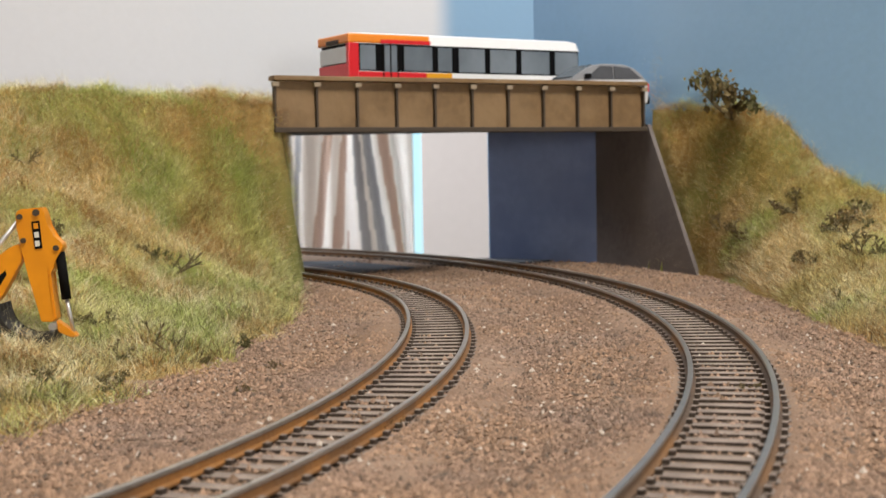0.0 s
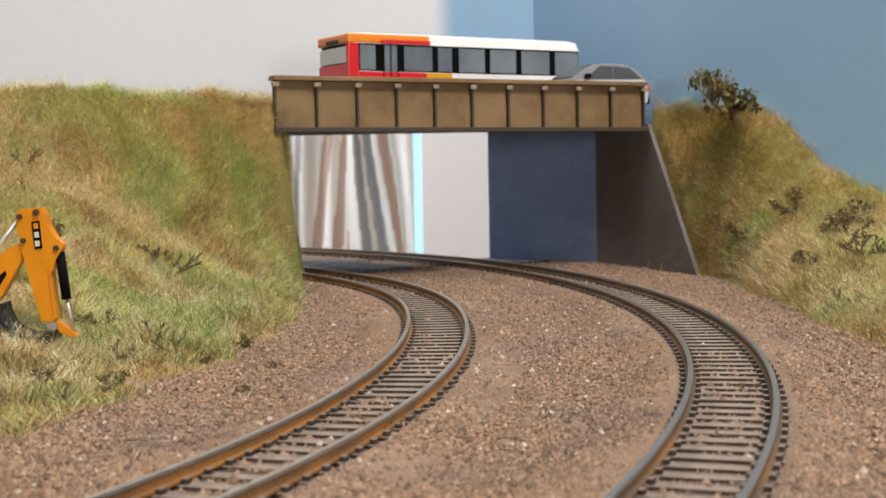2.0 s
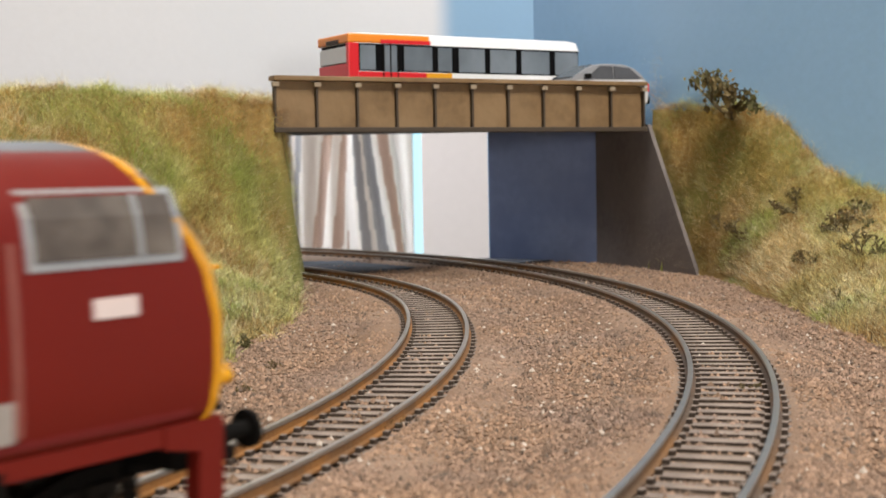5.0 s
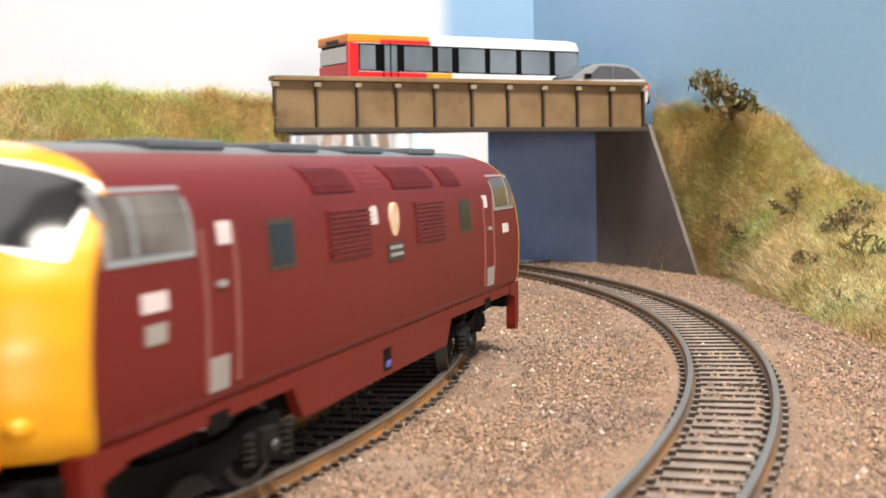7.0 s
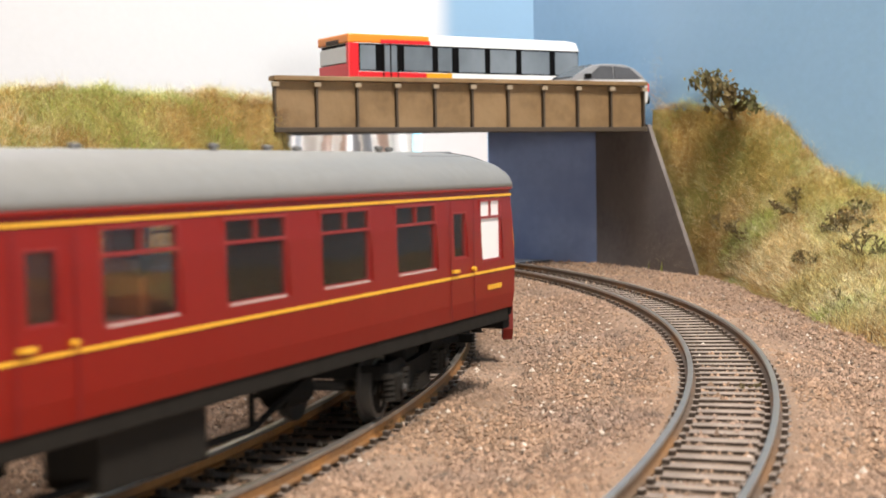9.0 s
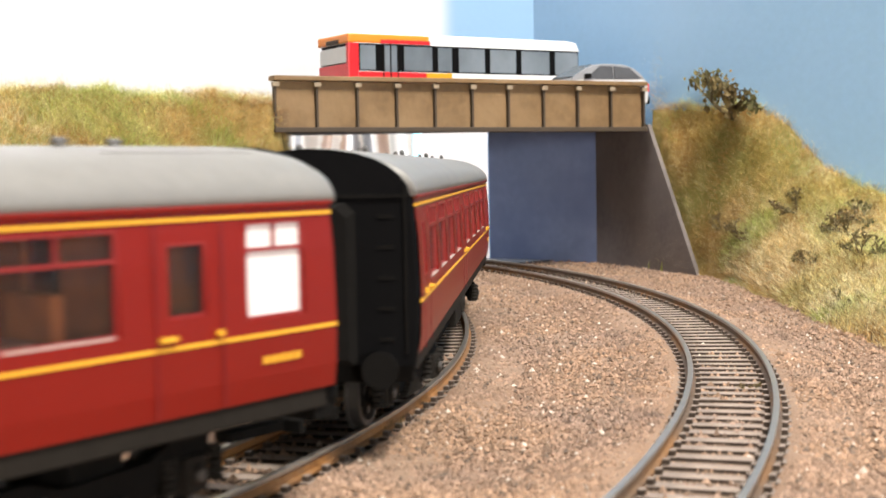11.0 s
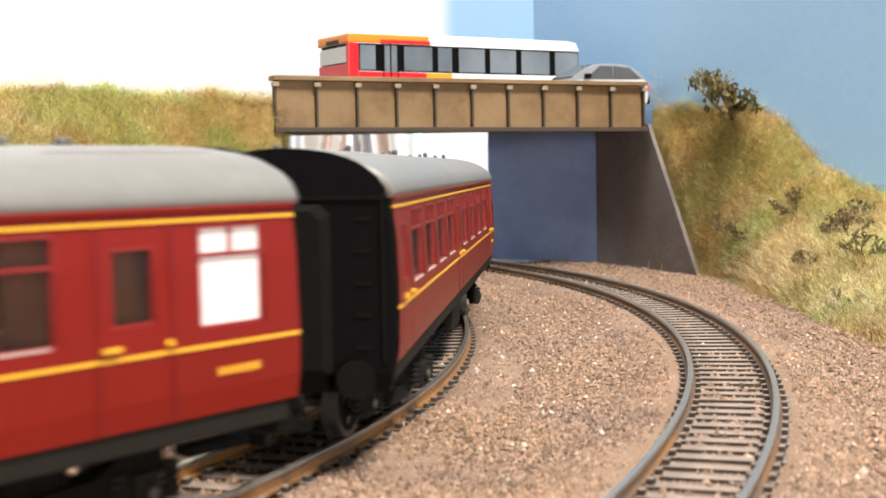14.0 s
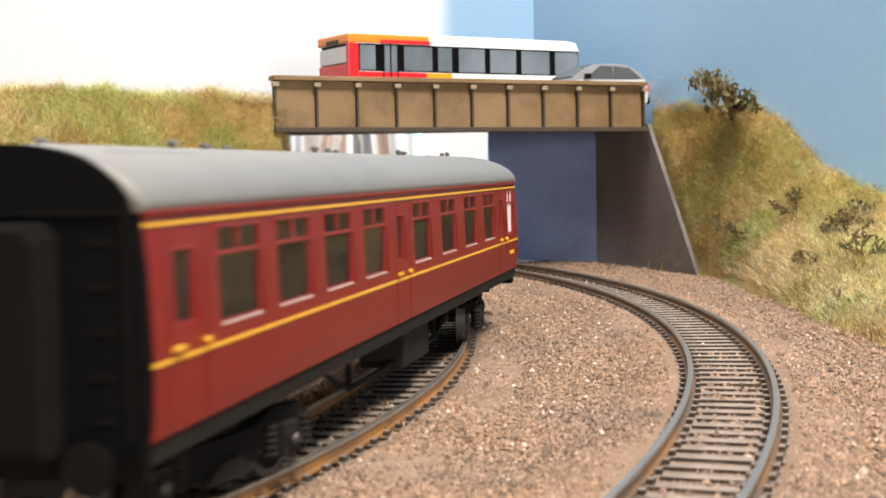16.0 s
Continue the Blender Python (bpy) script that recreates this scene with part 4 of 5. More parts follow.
def coach():
    ob = thing("passenger_coach", "maroon passenger coach with grey roof and yellow lining", "railway coach", "coaches of the train")
    holes = [(a, b, 26.6, 39.3) for a, b in WIDES] + [(a, b, 28.0, 37.2) for a, b in NARROWS] + [(*TOILET, 26.6, 39.3)]
    bm = bmesh.new()
    for s in (-1, 1):
        side(bm, holes, -131.2, 131.2, [15.8, 19, 25, 35, 41.6], wid_coach, s)
    part("body", bm, MAROON, ob, "gloss maroon body sides")
    for x in (-1, 1):
        bm = bmesh.new()
        out = [(wid_coach(z), z) for z in (14, 19, 25, 35, 41.6)] + [(17.0 * math.cos(a), 41.6 + 7.8 * math.sin(a)) for a in np.linspace(0.2, math.pi - 0.2, 13)] + [(-wid_coach(z), z) for z in (41.6, 35, 25, 19, 14)]
        rings = [[(x * e, y * k, z) for y, z in out] for e, k in ((130.2, 0.985), (131.6, 0.985), (132.2, 0.96))]
        loft(bm, rings)
        e = part("end_wall", bm, BLACKGLOSS, ob, "black coach end")
        bm = bmesh.new()
        rings = []
        for k in range(9):  # one folded skin: ridge and valley in turn
            d, n = 131.8 + k * 0.6, 0.0 if k % 2 else 0.9
            rings.append([(x * d, -7.6 + n, 14.6 + n), (x * d, 7.6 - n, 14.6 + n), (x * d, 7.6 - n, 39.0 - n), (x * d, 6.0 - n, 40.6 - n), (x * d, -6.0 + n, 40.6 - n), (x * d, -7.6 + n, 39.0 - n)])
        loft(bm, rings)
        part("gangway", bm, BLACK, e, "black gangway bellows")
        bm = bmesh.new()
        for s in (-1, 1):
            for k in range(5):
                box(bm, min(x * 131, x * 132.4), max(x * 131, x * 132.4), s * 12.4 - 1.3, s * 12.4 + 1.3, 18 + k * 5, 18.6 + k * 5)
            cyl(bm, (x * 132.4, s * 15.6, 16), (x * 132.4, s * 15.6, 43), 0.3, seg=6)
        box(bm, min(x * 131.6, x * 132.6), max(x * 131.6, x * 132.6), -16.5, 16.5, 41.3, 41.9)
        part("end_steps", bm, BLACK, e, "black end steps and rails")
        bm = bmesh.new()
        box(bm, min(x * 128, x * 130.5), max(x * 128, x * 131.8), -16.5, 16.5, 11.0, 14.6, 0.3)
        for s in (-1, 1):
            cyl(bm, (x * 130, s * 11.5, 13.6), (x * 134.5, s * 11.5, 13.6), 1.3, seg=12)
            cyl(bm, (x * 134.5, s * 11.5, 13.6), (x * 135.3, s * 11.5, 13.6), 3.0, seg=18)
        part("buffer_beam", bm, BLACK, ob, "black buffer beam with buffers")
        bm = bmesh.new()
        box(bm, min(x * 126, x * 138.5), max(x * 126, x * 138.5), -1.6, 1.6, 6.5, 8.0, 0.2)
        box(bm, min(x * 137.5, x * 138.7), max(x * 137.5, x * 138.7), -5, 5, 6.3, 8.4, 0.2)
        part("coupling", bm, BLACK, ob, "black coupling bar")
    # roof: a shallow arch with domed ends, rain strips and ventilators
    bm = bmesh.new()
    rings = []
    for x, k in ((-132, 0.86), (-131, 0.93), (-128, 0.98), (-124, 1.0), (-60, 1.0), (0, 1.0), (60, 1.0), (124, 1.0), (128, 0.98), (131, 0.93), (132, 0.86)):
        rings.append([(x, 17.6 * math.cos(a) * (0.985 + 0.015 * k), 41.5 + 8.0 * k * math.sin(a) ** 0.85) for a in np.linspace(0, math.pi, 29)])
    loft(bm, rings)
    roof = part("roof", bm, ROOFGREY, ob, "matt grey arched roof", True)
    for s in (-1, 1):
        bm = bmesh.new()
        box(bm, -131.2, 131.2, min(s * 16.9, s * 17.7), max(s * 16.9, s * 17.7), 41.1, 41.7, 0.15)
        part("gutter", bm, MAROON, ob)
        bm = bmesh.new()
        box(bm, -131.2, 131.2, min(s * 17.0, s * 17.45), max(s * 17.0, s * 17.45), 39.8, 40.3)
        part("upper_lining", bm, LINING, ob, "thin yellow lining")
        bm = bmesh.new()
        box(bm, -131.2, 131.2, min(s * 17.6, s * 18.24), max(s * 17.6, s * 18.24), 24.2, 24.75)
        part("waist_lining", bm, LINING, ob, "yellow waist lining")
        for x0, x1 in ((98, 124), (-124, -98)):
            bm = bmesh.new()
            box(bm, x0, x1, s * 9.5 - 0.15, s * 9.5 + 0.15, 47.6, 48.5, 0.1)
            part("rain_strip", bm, ROOFGREY, roof)
    for k, x in enumerate((-112, -92, -70, -48, -26, -4, 18, 40, 62, 80, 96, 108)):
        bm = bmesh.new()
        y = (5.0, -4.0, 0.0)[k % 3]
        cyl(bm, (x, y, 48.4), (x, y, 49.9), 0.55, seg=10)
        cyl(bm, (x - 1.0, y, 50.0), (x + 1.0, y, 50.0), 0.55, 0.45, seg=10)
        part("ventilator", bm, VENT, roof, "small dark roof ventilator", True)
    # windows
    for s in (-1, 1):
        for a, b in WIDES + NARROWS + [TOILET]:
            wide, white = (a, b) in WIDES, (a, b) == TOILET
            z0, z1 = (26.6, 39.3) if wide or white else (28.0, 37.2)
            bm = bmesh.new()
            y = s * (wid_coach(34) - 0.45)
            f = 0.45 if wide else 0.35
            outer, inner = [(a, z0), (b, z0), (b, z1), (a, z1)], [(a + f, z0 + f), (b - f, z0 + f), (b - f, z1 - f), (a + f, z1 - f)]
            loft(bm, [[(x, q, z) for x, z in o] for o, q in ((outer, y + 0.3), (inner, y + 0.3), (inner, y - 0.3), (outer, y - 0.3), (outer, y + 0.3))], caps=False)
            bmesh.ops.remove_doubles(bm, verts=bm.verts, dist=0.001)
            w = part("window", bm, MAROONTRIM, ob, "window with maroon frame" if not white else "frosted white lavatory window")
            bm = bmesh.new()
            box(bm, a + 0.1, b - 0.1, y - s * 0.25 - 0.08, y - s * 0.25 + 0.08, z0 + 0.1, z1 - 0.1)
            part("pane", bm, FROST if white else TINT, w)
            if wide or white:
                bm = bmesh.new()
                box(bm, a + f, b - f, y - 0.28, y + 0.28, 35.4, 35.9)
                part("transom", bm, MAROONTRIM, w)
                bm = bmesh.new()
                box(bm, (a + b) / 2 - 0.22, (a + b) / 2 + 0.22, y - 0.26, y + 0.26, 35.9, z1 - f)
                part("mullion", bm, MAROONTRIM, w)
            if wide:
                bm = bmesh.new()
                box(bm, a + 1.0, b - 1.0, min(y, y + s * 0.75), max(y, y + s * 0.75), z0 - 0.1, z0 + 0.25, 0.08)
                part("sill", bm, TABLE, w, "pale window sill")
        for a, b in NARROWS:
            bm = bmesh.new()
            y0 = s * 18.15
            for x in (a - 2.4, b + 2.2):
                box(bm, x, x + 0.22, min(y0, y0 + s * 0.12), max(y0, y0 + s * 0.12), 16.2, 39.6)
            door = part("door_edge", bm, PINK, ob)
            bm = bmesh.new()
            box(bm, a - 2.0, a + 0.6, min(y0, y0 + s * 0.7), max(y0, y0 + s * 0.7), 25.4, 26.0)
            cyl(bm, (b + 1.4, y0, 25.6), (b + 1.4, y0 + s * 0.8, 25.6), 0.45, seg=8)
            part("door_handle", bm, LINING, door, "brass door handle")
        bm = bmesh.new()
        for k in range(5):
            box(bm, 116.5 + k * 1.5, 117.5 + k * 1.5, min(s * 17.8, s * 18.22), max(s * 17.8, s * 18.22), 20.6, 21.6)
        part("number_bars", bm, LINING, ob, "small yellow running number bars")
        bm = bmesh.new()
        box(bm, -130, 130, min(s * 14.5, s * 17.0), max(s * 14.5, s * 17.0), 12.9, 15.9, 0.2)
        part("solebar", bm, SOLEBAR, ob, "dark grey brown solebar")
    # inside: seats, tables and partitions
    bm = bmesh.new()
    box(bm, -128, 128, -16, 16, 16.4, 17.4)
    part("floor_pan", bm, BLACK, ob)
    for k, x in enumerate(np.arange(-112, 96, 13.2)):
        bm = bmesh.new()
        for s in (-1, 1):
            c = s * 11.2
            box(bm, x - 1.0, x + 1.0, c - 4.5, c + 4.5, 17.4, 32.3, 0.5)
            box(bm, x - 4, x + 4, c - 4.5, c + 4.5, 17.4, 23.3, 0.5)
        part("seat", bm, SEAT, ob, "orange brown seats")
    for k, x in enumerate(np.arange(-105.4, 90, 26.4)):
        bm = bmesh.new()
        for s in (-1, 1):
            box(bm, x - 3.2, x + 3.2, s * 12 - 4.4, s * 12 + 4.4, 26.6, 27.3, 0.2)
            box(bm, x - 0.6, x + 0.6, s * 12 - 0.6, s * 12 + 0.6, 17.4, 26.6)
        part("table", bm, TABLE, ob, "cream table")
    for x in (-114.5, -8, -22.5, 96, 110.5):
        bm = bmesh.new()
        box(bm, x - 0.6, x + 0.6, -16, -4, 17.4, 41)
        box(bm, x - 0.6, x + 0.6, 4, 16, 17.4, 41)
        part("partition", bm, SEAT, ob)
    # below the floor
    bm = bmesh.new()
    box(bm, -126, 126, -13, 13, 13.4, 16.4)
    part("underframe", bm, BLACK, ob)
    for x0, x1, y in ((-2, 21.5, -1), (-21.5, 2, 1)):
        bm = bmesh.new()
        box(bm, x0, x1, min(y * 5, y * 14.6), max(y * 5, y * 14.6), 4.6, 13.6, 0.4)
        part("battery_box", bm, SOLEBAR, ob, "dark grey battery box")
    for s in (-1, 1):
        bm = bmesh.new()
        cyl(bm, (-58, s * 12.5, 13.5), (-36, s * 12.5, 6.0), 0.6, seg=6)
        cyl(bm, (-36, s * 12.5, 6.0), (36, s * 12.5, 6.0), 0.6, seg=6)
        cyl(bm, (36, s * 12.5, 6.0), (58, s * 12.5, 13.5), 0.6, seg=6)
        for x in (-36, 0, 36):
            cyl(bm, (x, s * 12.5, 6), (x, s * 12.5, 15), 0.6, seg=6)
        part("truss_rod", bm, BLACK, ob)
    bm = bmesh.new()
    cyl(bm, (48, -9, 9.5), (56, -9, 9.5), 3.0, seg=16)
    box(bm, 50, 54, -10, -8, 11, 15.4)
    part("dynamo", bm, BLACK, ob)
    for x in (-93, 93):
        bogie(ob, x, 33, 6.0)
    return ob


FIRST = coach()
COACHES = [FIRST, copy_thing(FIRST, Matrix()), copy_thing(FIRST, Matrix())]

# The locomotive: heights, half widths and the ends' profile
LZ = [15.6, 17.4, 22, 28, 34, 38, 41, 43.5, 45.5, 47.2, 48.5, 49.4, 49.9]
LW = [16.6, 17.2, 17.4, 17.5, 17.2, 16.9, 16.4, 15.3, 13.6, 11.2, 8.0, 4.4, 0.6]
LE = [116.5, 117.6, 118.3, 118.3, 117.0, 114.6, 112.2, 110.0, 108.2, 106.4, 104.4, 102.2, 100.0]


def nose_x(y, z):
    w = lerp(LZ, LW, z)
    return lerp(LZ, LE, z) - 8.6 * min(1.0, abs(y) / w) ** 2.6 * min(1.0, w / 16.0)


def shell_w(z):
    return lerp(LZ, LW, z)


def loco():
    ob = thing("diesel_locomotive", "maroon diesel locomotive with bright yellow ends", "locomotive")
    bm = bmesh.new()
    out = [(-w, z) for w, z in zip(LW, LZ)] + [(w, z) for w, z in reversed(list(zip(LW, LZ)))]
    rings = [[(u * nose_x(y, z), y, z) for y, z in out] for u in (-1, -0.95, -0.6, -0.2, 0.2, 0.6, 0.95, 1)]
    vs = loft(bm, rings, caps=False)
    for f in bm.faces:
        if f.calc_center_median().z > 48.2:
            f.material_index = 1
    part("body", bm, [LOCOMAROON, LOCOROOF], ob, "satin maroon body with dark grey roof", True)
    ys = np.linspace(-1, 1, 25)
    for e in (-1, 1):
        bm = bmesh.new()
        zz = np.concatenate((np.linspace(15.6, 45, 26), np.array([46.2, 47.2, 48.0, 48.8, 49.4, 49.9])))
        grid = []
        for z in zz:
            w = shell_w(z)
            grid.append([bm.verts.new((e * (nose_x(t * w, z) + 0.12), t * w * 1.004, z)) for t in ys])
        for a, b in zip(grid, grid[1:]):
            for i in range(len(ys) - 1):
                bm.faces.new((a[i], a[i + 1], b[i + 1], b[i]))
        # a yellow brow that runs a little way back along the sides and the roof
        for j in range(len(zz) - 1):
            for s in (-1, 1):
                p = [(e * nose_x(s * shell_w(z), z), s * shell_w(z) * 1.006, z + 0.05) for z in (zz[j], zz[j + 1])]
                q = [(x - e * 1.0, y, z) for x, y, z in p]
                bm.faces.new([bm.verts.new(c) for c in (p[0], p[1], q[1], q[0])])
        nose = part("nose", bm, YELLOW, ob, "bright yellow rounded cab front", True)
        for s in (-1, 1):
            def skin(y0, y1, z0, z1, lift, n=8, arch=0.0):
                b2 = bmesh.new()
                g = []
                for k in range(n + 1):
                    row = []
                    for i in range(n + 1):
                        y = y0 + (y1 - y0) * i / n
                        top = z1 - arch * (abs(y) / 15.0) ** 2.4
                        bot = z0 - 0.72 * arch * (abs(y) / 15.0) ** 2
                        z = bot + (top - bot) * k / n
                        row.append(b2.verts.new((e * (nose_x(y, z) + lift), y, z)))
                    g.append(row)
                for a, b in zip(g, g[1:]):
                    for i in range(n):
                        b2.faces.new((a[i], a[i + 1], b[i + 1], b[i]))
                return b2
            fr = part("windscreen_frame", skin(s * 0.8, s * 15.2, 38.9, 47.9, 0.3, arch=3.2), SILVERBAR, ob, "pale metal windscreen frame", True)
            part("windscreen", skin(s * 1.4, s * 14.7, 39.5, 47.5, 0.5, arch=3.1), DARKGLASS, fr, "dark curved windscreen", True)
            bm = bmesh.new()
            box(bm, min(e * 116.5, e * 118.75), max(e * 116.5, e * 118.75), s * 4.1 - 3.2, s * 4.1 + 3.2, 21.4, 25.9, 0.3)
            hb = part("number_box", bm, BLACK, nose, "black headcode box")
            bm = bmesh.new()
            for k in range(2):
                box(bm, min(e * 118.6, e * 118.9), max(e * 118.6, e * 118.9), s * 4.1 - 2.2 + k * 2.4, s * 4.1 - 0.4 + k * 2.4, 22.4, 24.9)
            part("number_bars", bm, VENT, hb)
            bm = bmesh.new()
            cyl(bm, (e * 112.5, s * 12.2, 19.6), (e * 116.0, s * 12.2, 19.6), 1.4, 1.1, seg=14)
            part("marker_lamp", bm, YELLOW, nose, "round yellow marker lamp", True)
            bm = bmesh.new()
            cyl(bm, (e * 115.0, s * 9.0, 15.3), (e * 117.4, s * 9.0, 15.3), 0.7, seg=12)
            part("tail_lamp", bm, REDLAMP if e < 0 else DARKGLASS, nose, "small red tail lamp", True)
            bm = bmesh.new()
            cyl(bm, (e * 112, s * 11.4, 12.0), (e * 119.5, s * 11.4, 12.0), 1.2, seg=12)
            cyl(bm, (e * 119.5, s * 11.4, 12.0), (e * 120.4, s * 11.4, 12.0), 2.6, seg=18)
            part("buffer", bm, BLACK, ob, "black round buffer")
            bm = bmesh.new()
            prism(bm, [(e * 101, 15.8), (e * 110.5, 15.8), (e * 110.2, 6.0), (e * 108.6, 3.2), (e * 106.4, 3.4), (e * 106.0, 5.0), (e * 106.4, 12), (e * 101, 13)], min(s * 14.6, s * 17.0), max(s * 14.6, s * 17.0))
            part("valance", bm, LOCOMAROON, ob, "maroon corner valance")
        bm = bmesh.new()
        cyl(bm, (e * 117.0, 0, 30.4), (e * 120.0, 0, 30.0), 1.5, 1.0, seg=14)
        box(bm, min(e * 117, e * 119.0), max(e * 117, e * 119.0), -3.0, 3.0, 28.0, 28.7, 0.2)
        for k in (-8, 8):
            box(bm, min(e * 116, e * 118.4), max(e * 116, e * 118.4), k - 1.0, k + 1.0, 33.2, 33.7, 0.1)
        part("lamp_bracket", bm, YELLOW, nose)
        bm = bmesh.new()
        box(bm, min(e * 116.8, e * 119.2), max(e * 116.8, e * 119.2), -9.4, 9.4, 19.8, 20.6, 0.3)
        part("headcode_ledge", bm, YELLOW, nose)
        bm = bmesh.new()
        box(bm, min(e * 104, e * 113.5), max(e * 104, e * 113.5), -15, 15, 9.5, 13.6, 0.4)
        part("buffer_beam", bm, BLACK, ob)
        bm = bmesh.new()
        box(bm, min(e * 108, e * 124), max(e * 108, e * 124), -1.6, 1.6, 6.5, 8.0, 0.2)
        box(bm, min(e * 122.8, e * 124), max(e * 122.8, e * 124), -5, 5, 6.3, 8.4, 0.2)
        part("coupling", bm, BLACK, ob)

    def on_side(name, s, x0, x1, z0, z1, mat, lift=0.12, thick=0.5, label="", parent=None, n=3):
        """A panel that follows the body's curve."""
        b2 = bmesh.new()
        rings = []
        for k in range(n + 1):
            z = z0 + (z1 - z0) * k / n
            w = shell_w(z)
            rings.append([(x0, s * (w + lift), z), (x1, s * (w + lift), z), (x1, s * (w + lift - thick), z), (x0, s * (w + lift - thick), z)])
        loft(b2, rings)
        return part(name, b2, mat, parent or ob, label)

    for s in (-1, 1):
        for d in (-1, 1):
            a, b = sorted((d * 82.5, d * 104.5))
            w = on_side("cab_window", s, a, b, 35.4, 44.2, SILVERBAR, 0.15, label="cab side window in a pale frame")
            a2, b2_ = sorted((d * 83.6, d * 103.5))
            on_side("pane", s, a2, b2_, 36.3, 43.4, CABGLASS, 0.3, 0.3, parent=w)
            m = d * 98.0
            on_side("pane_bar", s, m - 0.35, m + 0.35, 36.3, 43.4, SILVERBAR, 0.4, 0.3, parent=w)
            q = d
            a, b = sorted((q * 49.0, q * 59.0))
            w = on_side("side_window", s, a, b, 31.6, 39.0, GIRDERDARK, 0.15, label="rectangular engine room window")
            on_side("pane", s, a + 0.9, b - 0.9, 32.4, 38.2, DARKGLASS, 0.25, 0.3, parent=w)
            for x in (q * 71.0, q * 80.5):
                on_side("door_rail", s, x - 0.45, x + 0.45, 18, 38.6, HANDRAIL, 0.35, 0.6, "vertical handrail beside the cab door")
            on_side("door_handle", s, q * 76 - 1.2, q * 76 + 1.2, 31.0, 31.8, SILVERBAR, 0.6)
            on_side("step_plate", s, q * 77 - 3.0, q * 77 + 3.0, 17.6, 22.0, SILVERBAR, 0.25, label="worn grey step plate")
            on_side("data_panel", s, q * 73.5 - 2.2, q * 73.5 + 2.2, 36.4, 39.4, WHITEPANEL, 0.15, label="small white data panel")
            on_side("number_panel", s, q * 94 - 3.2, q * 94 + 3.2, 29.6, 31.9, WHITEPANEL, 0.15, label="white running number bar")
            if d < 0:
                on_side("number_panel", s, q * 94 - 2.6, q * 94 + 2.6, 25.8, 28.2, SILVERBAR, 0.15, label="grey data bar")
            on_side("step", s, q * 76 - 3, q * 76 + 3, 12.0, 14.6, BLACK, 0.2)
        for x0, x1 in ((14.5, 36.8), (-34.6, -12.8)):
            g = on_side("grille", s, x0, x1, 31.2, 39.6, PINK, 0.06, label="louvred side grille")
            for k in range(10):
                z = 31.6 + k * 0.82
                on_side("slat", s, x0 + 0.3, x1 - 0.3, z, z + 0.42, LOCOMAROON, 0.5, 0.5, parent=g, n=1)
        for x0, x1, n in ((4, 33, 8), (-38, -17, 8), (38.5, 55, 7)):
            g = on_side("roof_grille", s, x0, x1, 42.2, 46.8, PINK, 0.10, label="louvred roof shoulder grille")
            for k in range(n):
                z = 42.4 + k * 4.3 / n
                on_side("slat", s, x0 + 0.4, x1 - 0.4, z, z + 0.3, LOCOMAROON, 0.45, 0.4, parent=g, n=1)
        for k in range(5):
            on_side("vent_slot", s, -12.5, -1.0, 42.4 + k * 1.0, 42.8 + k * 1.0, PINK, 0.12)
        on_side("white_square", s, -13.2, -8.8, 36.2, 39.4, WHITEPANEL, 0.15, label="small white square panel")
        bm = bmesh.new()
        cyl(bm, (0.6, s * 16.6, 36.6), (0.6, s * 17.45, 36.6), 2.5, seg=24)
        bm.transform(Matrix.Diagonal((1, 1, 1.25, 1)) @ Matrix.Translation((0, 0, -7.3)))
        part("emblem", bm, EMBLEM, ob, "oval cream and orange emblem")
        pl = on_side("nameplate", s, -4.2, 5.2, 29.2, 32.4, GIRDERDARK, 0.3, label="dark nameplate")
        for z in (29.9, 31.2):
            on_side("nameplate_bar", s, -3.2, 4.2, z, z + 0.6, SILVERBAR, 0.45, 0.3, parent=pl, n=1)
        on_side("waist_band", s, -105, 105, 16.6, 17.5, PINK, 0.15, label="dark line along the body")
        bm = bmesh.new()
        prism(bm, [(-104, 15.7), (104, 15.7), (104, 13.4), (42, 13.4), (38, 8.2), (-46, 8.2), (-50, 13.4), (-104, 13.4)], min(s * 15.0, s * 16.75), max(s * 15.0, s * 16.75))
        sk = part("skirt", bm, LOCOMAROON, ob, "maroon skirt between the bogies")
        bm = bmesh.new()
        box(bm, -6.0, -2.0, min(s * 16.5, s * 16.95), max(s * 16.5, s * 16.95), 9.2, 13.2)
        f = part("filler_recess", bm, BLACK, sk)
        bm = bmesh.new()
        box(bm, -5.2, -2.8, min(s * 16.9, s * 17.2), max(s * 16.9, s * 17.2), 9.8, 11.0, 0.1)
        part("filler_cap", bm, CAPBLUE, f, "small blue filler cap")
        for x in (-52, -56, 40, 43):
            on_side("lifting_eye", s, x - 0.7, x + 0.7, 15.0, 16.0, PINK, 0.25)
    for x0, x1 in ((-72, -48), (-30, -8), (8, 30), (50, 70)):
        bm = bmesh.new()
        box(bm, x0, x1, -6, 6, 49.2, 50.6, 0.4)
        part("roof_hatch", bm, LOCOROOF, ob, "flat dark roof hatch")
    bm = bmesh.new()
    box(bm, -46, 38, -14, 14, 9, 14)
    part("tank", bm, BLACK, ob)
    for x in (-75.5, 75.5):
        bogie(ob, x, 40, 6.6)
    return ob


LOCO = loco()


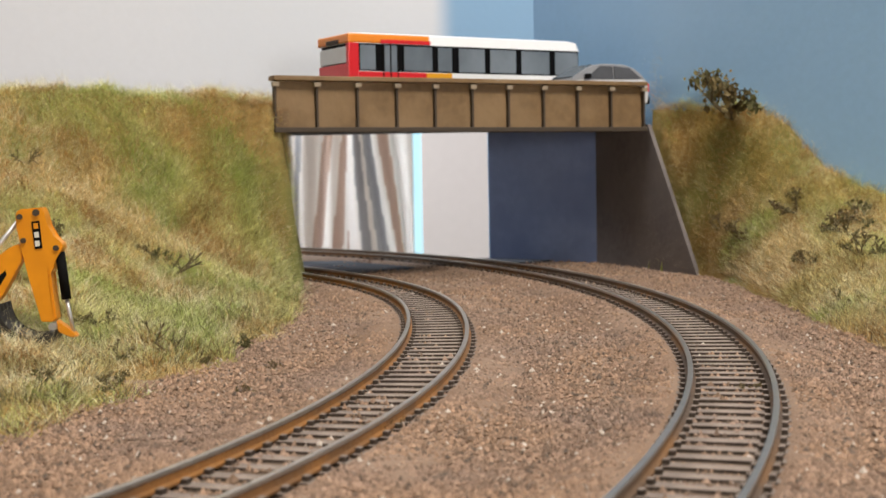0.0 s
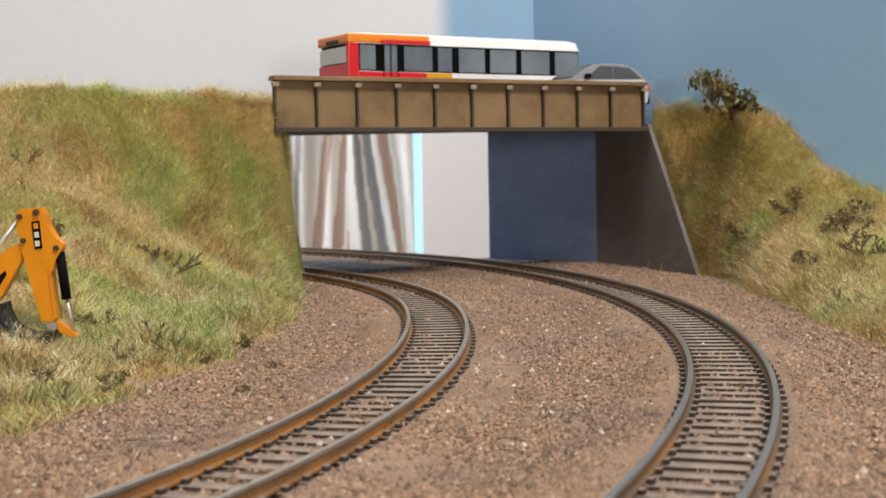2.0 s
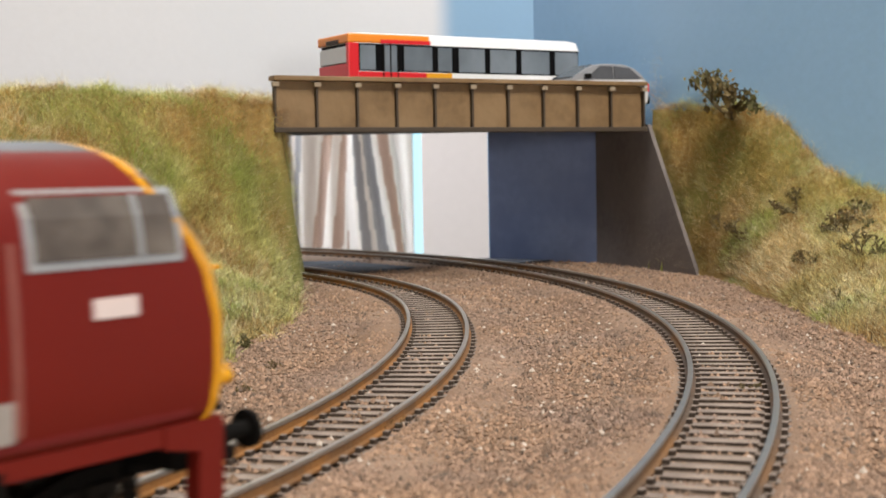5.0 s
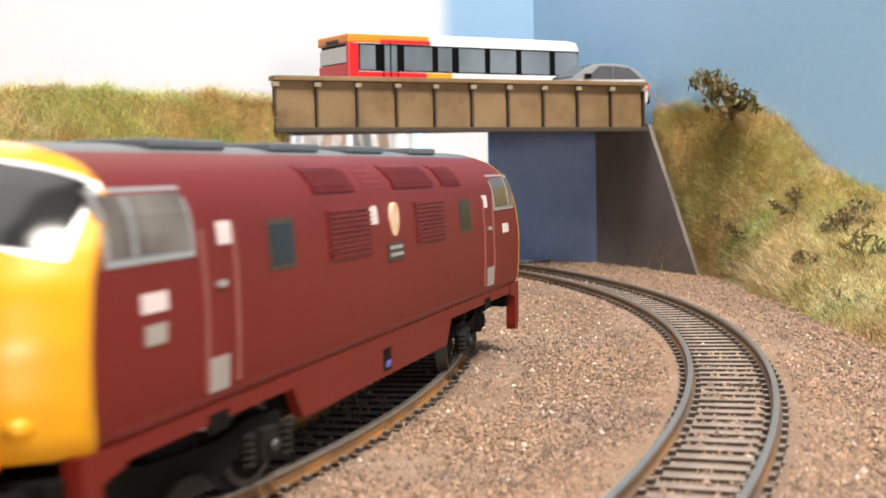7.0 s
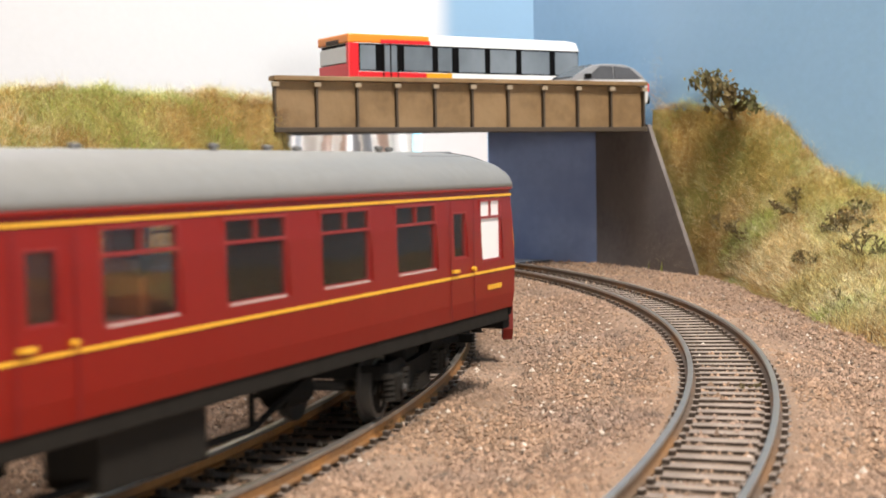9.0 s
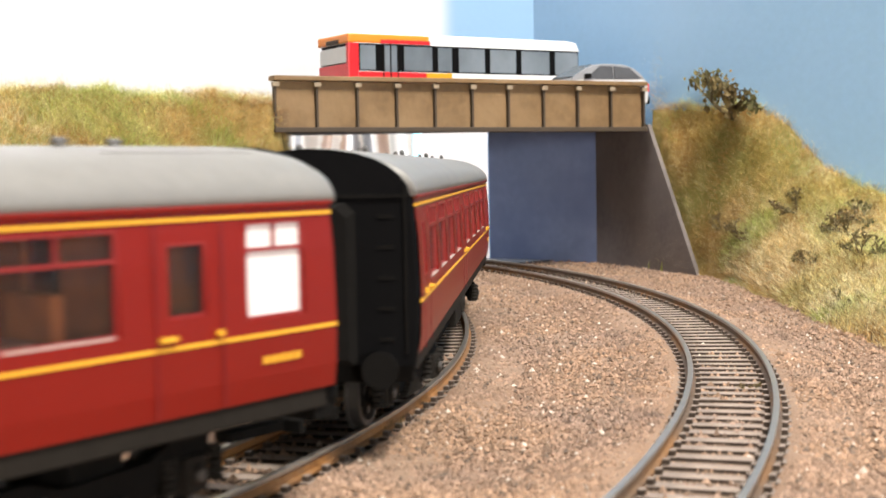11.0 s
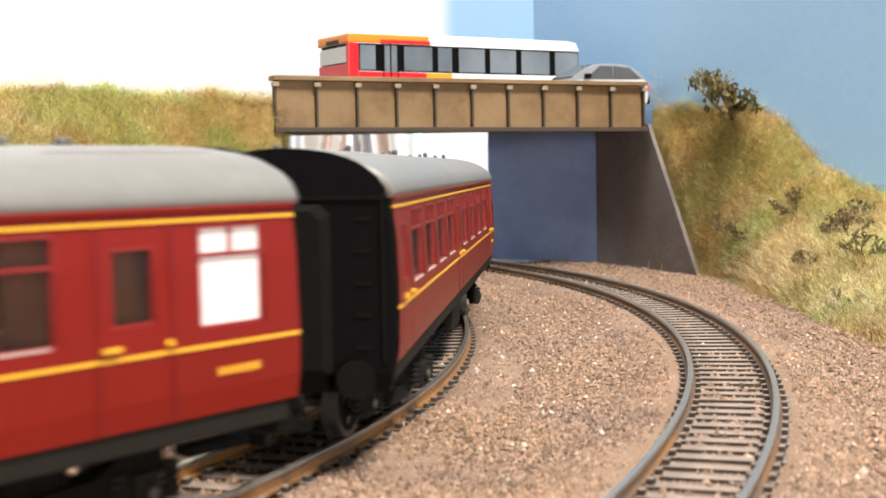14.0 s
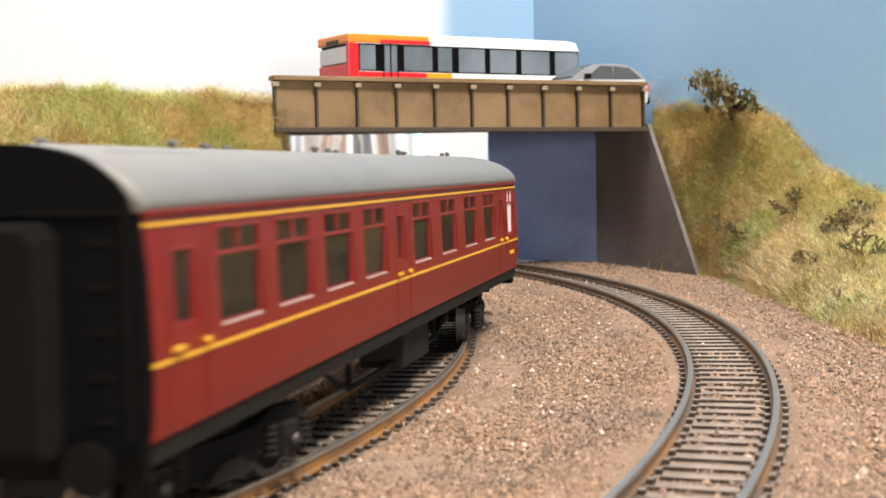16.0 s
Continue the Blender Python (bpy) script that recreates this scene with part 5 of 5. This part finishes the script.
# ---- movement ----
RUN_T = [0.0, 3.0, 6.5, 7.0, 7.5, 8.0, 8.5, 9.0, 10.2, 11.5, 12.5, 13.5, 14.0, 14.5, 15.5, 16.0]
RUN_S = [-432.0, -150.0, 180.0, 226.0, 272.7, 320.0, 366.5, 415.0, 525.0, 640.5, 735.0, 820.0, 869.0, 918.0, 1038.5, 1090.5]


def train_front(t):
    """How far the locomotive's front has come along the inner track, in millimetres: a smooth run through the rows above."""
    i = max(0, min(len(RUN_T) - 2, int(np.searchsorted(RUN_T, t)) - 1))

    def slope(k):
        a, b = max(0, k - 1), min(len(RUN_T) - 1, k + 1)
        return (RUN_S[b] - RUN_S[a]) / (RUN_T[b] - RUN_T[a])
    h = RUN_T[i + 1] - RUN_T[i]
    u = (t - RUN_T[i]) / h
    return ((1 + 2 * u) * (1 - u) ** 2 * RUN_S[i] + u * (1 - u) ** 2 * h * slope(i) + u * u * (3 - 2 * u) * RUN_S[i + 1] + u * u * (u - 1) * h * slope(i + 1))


def ride(ob, back, pivot, truck_x):
    """Keys a vehicle along the track, its bogies turning under it and its wheels rolling."""
    rows, turns = [], {-1: [], 1: []}
    for i in range(0, 81):
        t = i * 0.2
        s = train_front(t) - back
        a, b = INNER.at(s + pivot), INNER.at(s - pivot)
        c, d = (a + b) / 2, a - b
        h = math.atan2(d[1], d[0])
        rows.append((t, pose(c[0] * K, c[1] * K, 0, 0, 0, math.degrees(h))))
        for e in (-1, 1):
            turns[e].append((t, pose(e * truck_x * K, 0, 0, 0, 0, math.degrees(INNER.heading(s + e * truck_x) - h))))
    walk(ob, rows)
    for truck in [o for o in ob.children if o.name.split(".")[0] == "bogie"]:
        walk(truck, turns[1 if truck.location.x > 0 else -1])
        for w in [o for o in truck.children if o.name.split(".")[0] == "wheelset"]:
            x, r = w.location.x, w.location.z
            step = 1.0 / 15
            roll = [(i * step, pose(x, 0, r, 0, math.degrees(train_front(i * step) * K / r), 0)) for i in range(0, 241)]
            walk(w, roll)


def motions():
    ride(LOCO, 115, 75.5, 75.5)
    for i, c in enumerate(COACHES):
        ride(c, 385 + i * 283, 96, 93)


motions()
